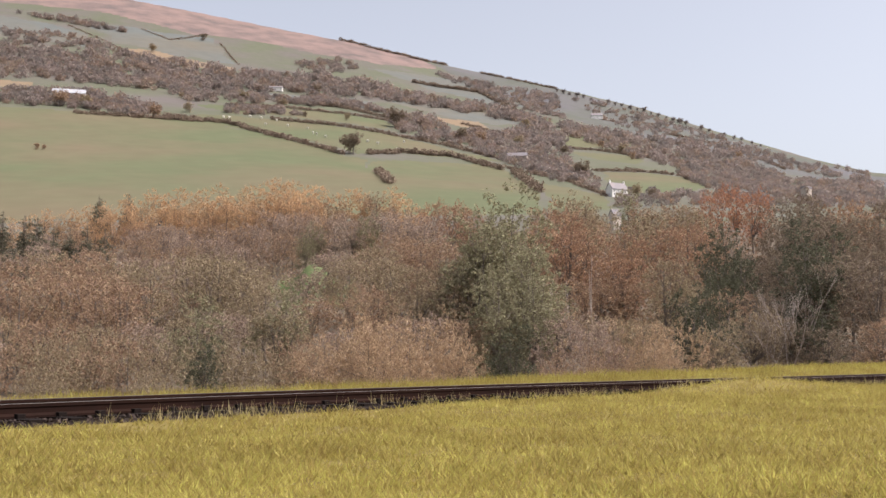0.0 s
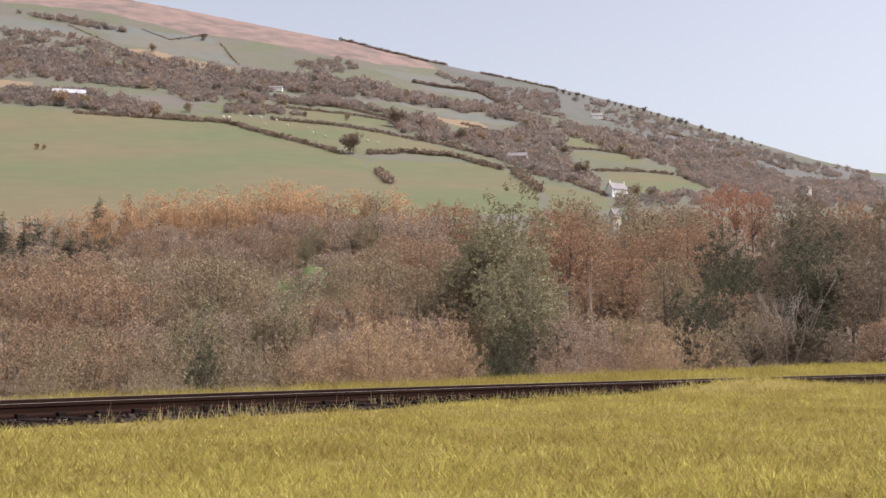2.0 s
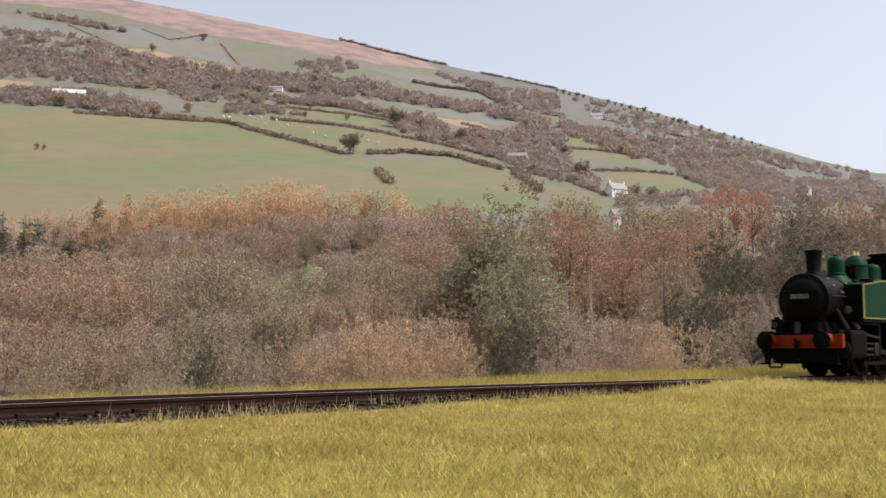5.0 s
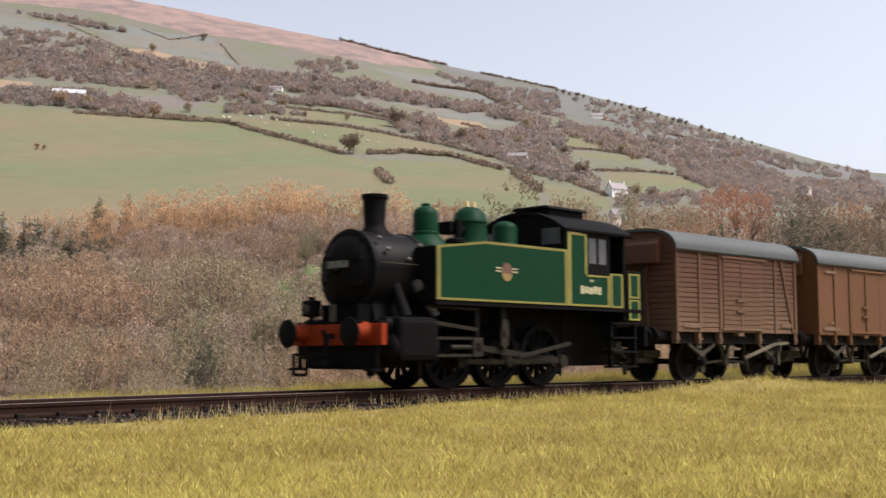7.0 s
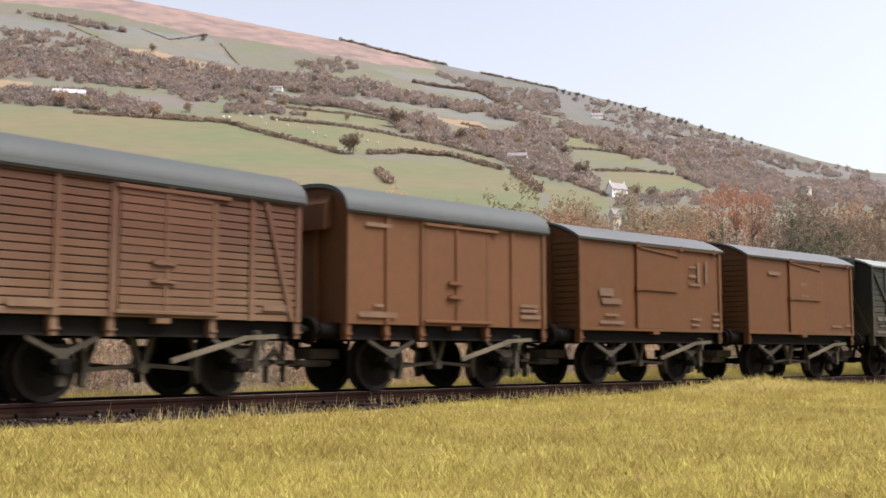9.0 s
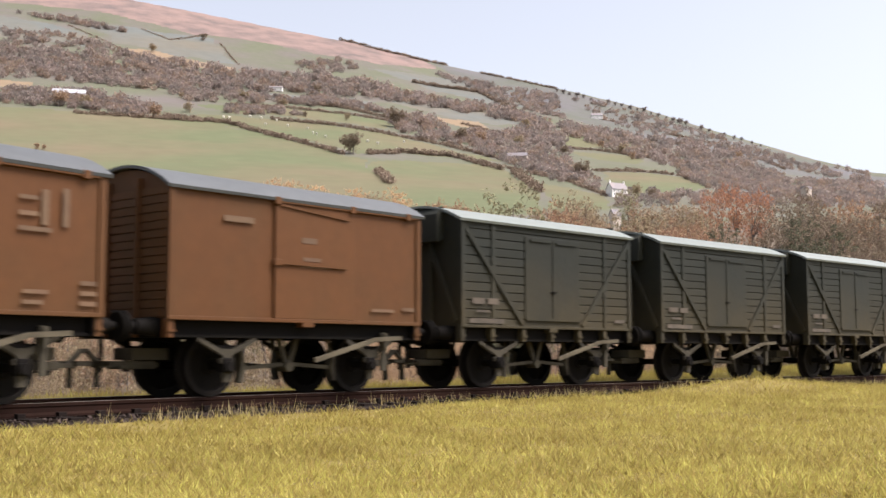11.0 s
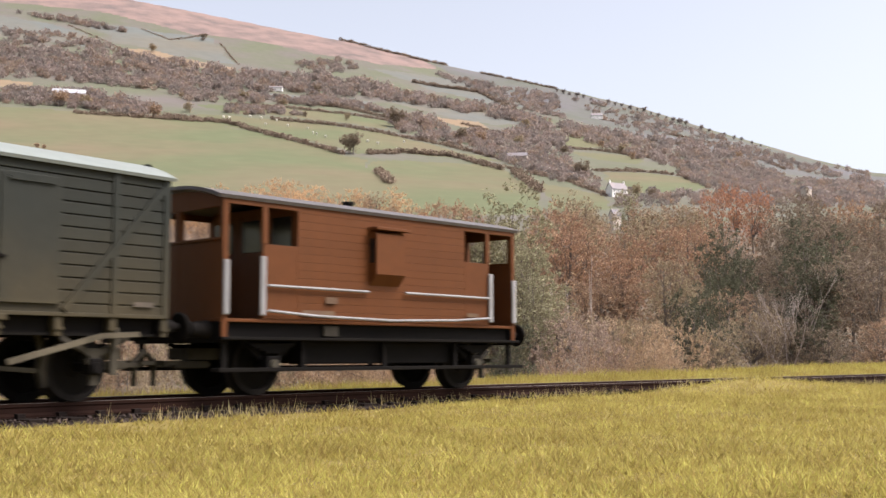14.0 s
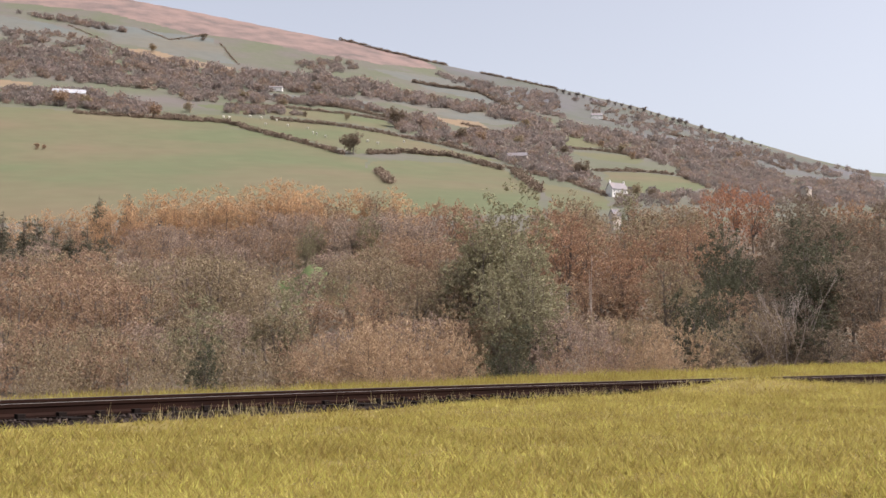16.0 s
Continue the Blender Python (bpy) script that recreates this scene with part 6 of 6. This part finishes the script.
        one("cylinder_cover", SMOKEBOX, cy, lambda bm: lathe(bm, [(3.0, 0), (2.6, -0.5), (0.9, -0.8)], (-50.2, side * 14.4, 10.2), "x", 16), smooth=True)
        one("steam_pipe", BLACK, root, lambda bm: (rod(bm, (-42, side * 8.6, 25), (-42.5, side * 13.2, 17), 1.3, 1.5, 12)), smooth=True)
        one("slide_bar", RODS_GREY, root, lambda bm: (bar(bm, (-36.6, side * 14.4, 12.4), (-20, side * 14.4, 12.4), 1.0, 0.7), bar(bm, (-36.6, side * 14.4, 8.2), (-20, side * 14.4, 8.2), 1.0, 0.7)), "grey slide bars")
        one("slide_bar_bracket", BLACK, root, lambda bm: (box(bm, -20.8, -19.4, side * 9, side * 15.2, 7.6, 21.6), box(bm, -11.5, -9.6, side * 11, side * 15.4, 12, 21.6)))
        one("expansion_link", RODS_GREY, root, lambda bm: (slab(bm, [(-10.8, 9.6), (-9.4, 11), (-9.2, 14), (-9.6, 17.2), (-11.4, 17.4), (-12.0, 14), (-12.2, 11)], side * 15.2, side * 16.0), rod(bm, (-10.5, side * 14.6, 14), (-10.5, side * 16.4, 14), 0.9, seg=8)), "dusty valve gear link")
        one("radius_rod", RODS_GREY, root, lambda bm: bar(bm, (-36.6, side * 15.2, 16.2), (-20.5, side * 15.2, 14.6), 0.7, 0.9))
        one("running_board", BLACK, root, lambda bm: box(bm, -35.8, 50.4, side * 10.2, side * 16.4, 20.4, 21.4, 0.1))
        one("frame", BLACK, root, lambda bm: box(bm, -52, 50.5, side * 6.0, side * 6.8, 5.2, 20.4))
        for x in (-33.6, 22):
            one("sand_pipe", BLACK, root, lambda bm: rod(bm, (x, side * 8.4, 20), (x - 1.5, side * 8.4, 2.4), 0.4, seg=6))
        for x in (-34.6, 1.6, 19.5):
            one("brake_shoe", BLACK, root, lambda bm: box(bm, x - 0.7, x + 0.7, side * 7.4, side * 9.6, 3.0, 11.5, 0.3))
        one("front_step", BLACK, root, lambda bm: (box(bm, -55.4, -52.2, side * 12.5, side * 15.5, 4.6, 5.2), box(bm, -53.2, -52.6, side * 13.2, side * 14.8, 4.6, 10.8)))
    one("frame_filler", BLACK, root, lambda bm: (box(bm, -50, 50, -6, 6, 8.5, 20.4), box(bm, -33, 14, -9.2, 9.2, 20.4, 26)))
    one("smokebox_saddle", BLACK, root, lambda bm: slab(bm, [(-8.5, 16), (8.5, 16), (7.0, 20.5), (8.0, 25), (-8.0, 25), (-7.0, 20.5)], -48, -36, "x"))
    # front platform, beam, lamp
    one("front_platform", BLACK, root, lambda bm: (box(bm, -53.0, -33, -15.4, 15.4, 15.4, 16.3, 0.1), box(bm, -52.4, -49, -12, 12, 4.9, 10.8, 0.8)))
    one("buffer_beam", RED, root, lambda bm: box(bm, -54.0, -52.4, -17.2, 17.2, 10.6, 15.6, 0.15), "red buffer beam")
    for side in (-1, 1):
        sh = one("buffer", RED, root, lambda bm: lathe(bm, [(2.6, 0), (2.2, -0.8), (1.7, -3.2), (1.5, -3.6), (1.0, -3.8), (1.0, -5)], (-54, side * 11.5, 13.5), "x", 16), "red buffer stock", True)
        one("buffer_head", BLACK, sh, lambda bm: lathe(bm, [(3.2, -4.4), (3.5, -4.7), (3.4, -5.0), (1.6, -5.4)], (-54, side * 11.5, 13.5), "x", 22), smooth=True)
        bh = one("rear_buffer", BLACK, root, lambda bm: (lathe(bm, [(2.4, 0), (1.6, 3.4), (1.0, 3.6), (1.0, 5)], (51, side * 11.5, 13.5), "x", 14), lathe(bm, [(3.2, 4.6), (3.4, 5.0), (1.6, 5.5)], (51, side * 11.5, 13.5), "x", 20)), smooth=True)
    one("drawhook", BLACK, root, lambda bm: (bar(bm, (-54, 0, 12.8), (-56.6, 0, 12.8), 1.2, 1.2), bar(bm, (-56.4, 0, 12.8), (-57, 0, 14.2), 0.9, 0.9), bar(bm, (-56, 0, 12.4), (-56.3, 0, 8.6), 1.6, 0.6)))
    one("front_coupling", BLACK, root, lambda bm: (bar(bm, (-50, 0, 6.4), (-58.5, 0, 6.4), 3, 0.9), [bar(bm, (-57.8, s, 8.6), (-57.8, s, 3.6), 0.7, 0.7) for s in (5.2, 10.2)], bar(bm, (-57.8, 5.2, 3.6), (-57.8, 10.2, 3.6), 0.7, 0.7),
                                                   bar(bm, (-57.8, 0, 8.4), (-57.8, 10.2, 8.4), 0.7, 0.7)), "black wire loop coupling")
    one("rear_coupling", BLACK, root, lambda bm: (bar(bm, (46, 0, 6.4), (56.0, 0, 6.4), 3, 0.9), bar(bm, (56, -5.4, 6.8), (56, 5.4, 6.8), 0.8, 0.8)))
    one("rear_beam", BLACK, root, lambda bm: box(bm, 49.8, 51.2, -16.6, 16.6, 10.6, 16.5, 0.15))
    lamp = one("headlamp", BLACK, root, lambda bm: (box(bm, -55.2, -51.6, 7.2, 10.8, 17.6, 21.6, 0.5), rod(bm, (-53.4, 9, 21.4), (-53.4, 9, 22.4), 1.0, seg=10), box(bm, -53.9, -52.9, 8.5, 9.5, 16, 17.8)), "black lamp on a bracket")
    one("lamp_lens", DUSTY, lamp, lambda bm: rod(bm, (-55.2, 9, 19.4), (-55.7, 9, 19.4), 1.2, seg=14), "pale lamp glass")
    one("front_lamp_iron", DUSTY, root, lambda bm: box(bm, -53.8, -53.2, -0.2, 1.8, 16.2, 20.4, 0.2))
    # cab body and roof
    one("cab_front", BLACK, root, lambda bm: slab(bm, [(-15.6, 21), (15.6, 21), (15.6, 42.2)] + [(y, z - 0.8) for y, z in arc(15.6, 43.0, 48.2)][::-1] + [(-15.6, 42.2)], 14.4, 15.4, "x"))
    for y in (-10.8, 10.8):
        one("front_spectacle", PANE, root, lambda bm: box(bm, 14.1, 14.4, y - 3.2, y + 3.2, 38.6, 43.2, 0.1), "dark cab front window")
    one("cab_back", BLACK, root, lambda bm: (box(bm, 41.0, 42.0, -15.6, 15.6, 18, 33), box(bm, 41.0, 42.0, -15.6, -9, 33, 42.6), box(bm, 41.0, 42.0, 9, 15.6, 33, 42.6), box(bm, 41, 42, -9, 9, 39, 44.5)))
    one("bunker", BLACK, root, lambda bm: box(bm, 42.0, 50.4, -15.3, 15.3, 18.0, 32.6, 0.3))
    one("cab_floor", BLACK, root, lambda bm: box(bm, 15, 42, -15, 15, 20.4, 21.4))
    one("firebox_back", BLACK, root, lambda bm: box(bm, 12, 19, -8, 8, 21.4, 37, 1.5))
    prof = arc(16.9, 42.6, 48.4, 18)
    rf = one("cab_roof", BLACK, root, lambda bm: slab(bm, prof + [(y * 0.98, z - 0.8) for y, z in prof][::-1], 12.8, 44.0, "x"), smooth=True)
    one("roof_vent", BLACK, rf, lambda bm: (box(bm, 19.0, 35.0, -6.0, 6.0, 47.2, 49.6, 0.2), slab(bm, [(-7, 49.6), (7, 49.6), (6, 50.4), (-6, 50.4)], 18, 36, "x")))
    for s in (-1, 1):
        one("rain_gutter", BLACK, rf, lambda bm: box(bm, 12.8, 44.0, s * 16.6, s * 17.1, 42.2, 42.8))
    # wheels and rods
    for x in (-25.0, -7.0, 11.0):
        ax = wheelset(root, x, 8.3, centre, 8.4, 12, "driving")
    for side in (-1, 1):
        cr = one("coupling_rod", RODS_GREY, root, lambda bm: (bar(bm, (-18, 0, 0), (18, 0, 0), 0.9, 1.3), [rod(bm, (x, -0.8, 0), (x, 0.8, 0), 1.5, seg=12) for x in (-18, 0, 18)]), "dusty grey coupling rod", True)
        RODS.append((cr, "coupling", side, centre))
        mr = one("connecting_rod", RODS_GREY, root, lambda bm: (bar(bm, (-34, 0, 0), (0, 0, 0), 0.9, 1.5), rod(bm, (0, -0.9, 0), (0, 0.9, 0), 1.7, seg=12), rod(bm, (-34, -0.9, 0), (-34, 0.9, 0), 1.2, seg=10)), "dusty grey connecting rod", True)
        RODS.append((mr, "connecting", side, centre))
        xh = one("crosshead", RODS_GREY, root, lambda bm: (box(bm, -1.8, 1.8, -0.9, 0.9, -2.4, 2.4, 0.3), rod(bm, (-1.5, 0, 0), (-9, 0, 0), 0.6, seg=8)), "grey crosshead and piston rod")
        RODS.append((xh, "crosshead", side, centre))
        ec = one("return_crank", RODS_GREY, root, lambda bm: bar(bm, (-18, 0, 0.4), (3.2, 0, 3.4), 0.7, 0.9), "thin grey valve rod")
        RODS.append((ec, "eccentric", side, centre))
    TRAIN.append((root, centre, 18.0))


# grey patches in the pane's colour imitate reflections on the glass
PANE = material("cab_glass", (0.02, 0.02, 0.022), 0.2, scale=60, stain=(0.08, 0.08, 0.085), amount=0.8, spec=0.5)
locomotive(5.5)


# ---- movement ----
SPEED = 109.0       # mm a second
SLIP = {6.5: -0.2, 7.0: 1.4, 7.5: -1.9, 8.0: -0.8, 8.5: 1.4, 9.0: -0.6, 11.5: -0.5, 12.0: -0.7, 12.5: 2.1, 13.0: -0.1,
        13.5: 1.1, 14.0: 0.4, 14.5: 2.0, 15.0: -0.6}


def run(t):
    """How far the train has come by t, in mm past its place at 9 s."""
    return SPEED * (t - 9.0) + SLIP.get(round(t, 2), 0.0)


def motions():
    for thing, centre, half in TRAIN:
        rows = []
        for i in range(33):
            t = i * 0.5
            s = centre - run(t)
            x0, y0, _ = on_line(s - half)
            x1, y1, _ = on_line(s + half)
            turn = math.degrees(math.atan2(y1 - y0, x1 - x0))
            rows.append((t, pose((x0 + x1) / 2 * MM, (y0 + y1) / 2 * MM, 0, 0, 0, turn)))
        walk(thing, rows)
    beats = [i / 15 for i in range(241)]
    for ax, x, radius, centre in WHEELS:
        walk(ax, [(t, pose(x * MM, 0, radius * MM, 0, -math.degrees(SPEED * (t - 9.0) / radius), 0)) for t in beats])
    throw, reach = 3.4, 34.0
    for thing, kind, side, centre in RODS:
        rows = []
        for t in beats:
            # side by side the cranks stand a quarter turn apart
            a = SPEED * (t - 9.0) / 8.3 + (0 if side < 0 else math.pi / 2) + 0.6
            px, pz = throw * math.cos(a), throw * math.sin(a)
            if kind == "coupling":
                rows.append((t, pose((-7.0 + px) * MM, side * 11.0 * MM, (8.3 + pz) * MM)))
            elif kind == "connecting":
                lift = math.asin((10.2 - 8.3 - pz) / reach)
                rows.append((t, pose((11.0 + px) * MM, side * 14.4 * MM, (8.3 + pz) * MM, 0, math.degrees(lift), 0)))
            elif kind == "crosshead":
                lift = math.asin((10.2 - 8.3 - pz) / reach)
                rows.append((t, pose((11.0 + px - reach * math.cos(lift)) * MM, side * 14.4 * MM, 10.2 * MM)))
            else:
                rows.append((t, pose((11.0 + 0.7 * px) * MM, side * 15.6 * MM, (8.6 + 0.4 * pz) * MM, 0, 0.9 * pz, 0)))
        walk(thing, rows)


motions()
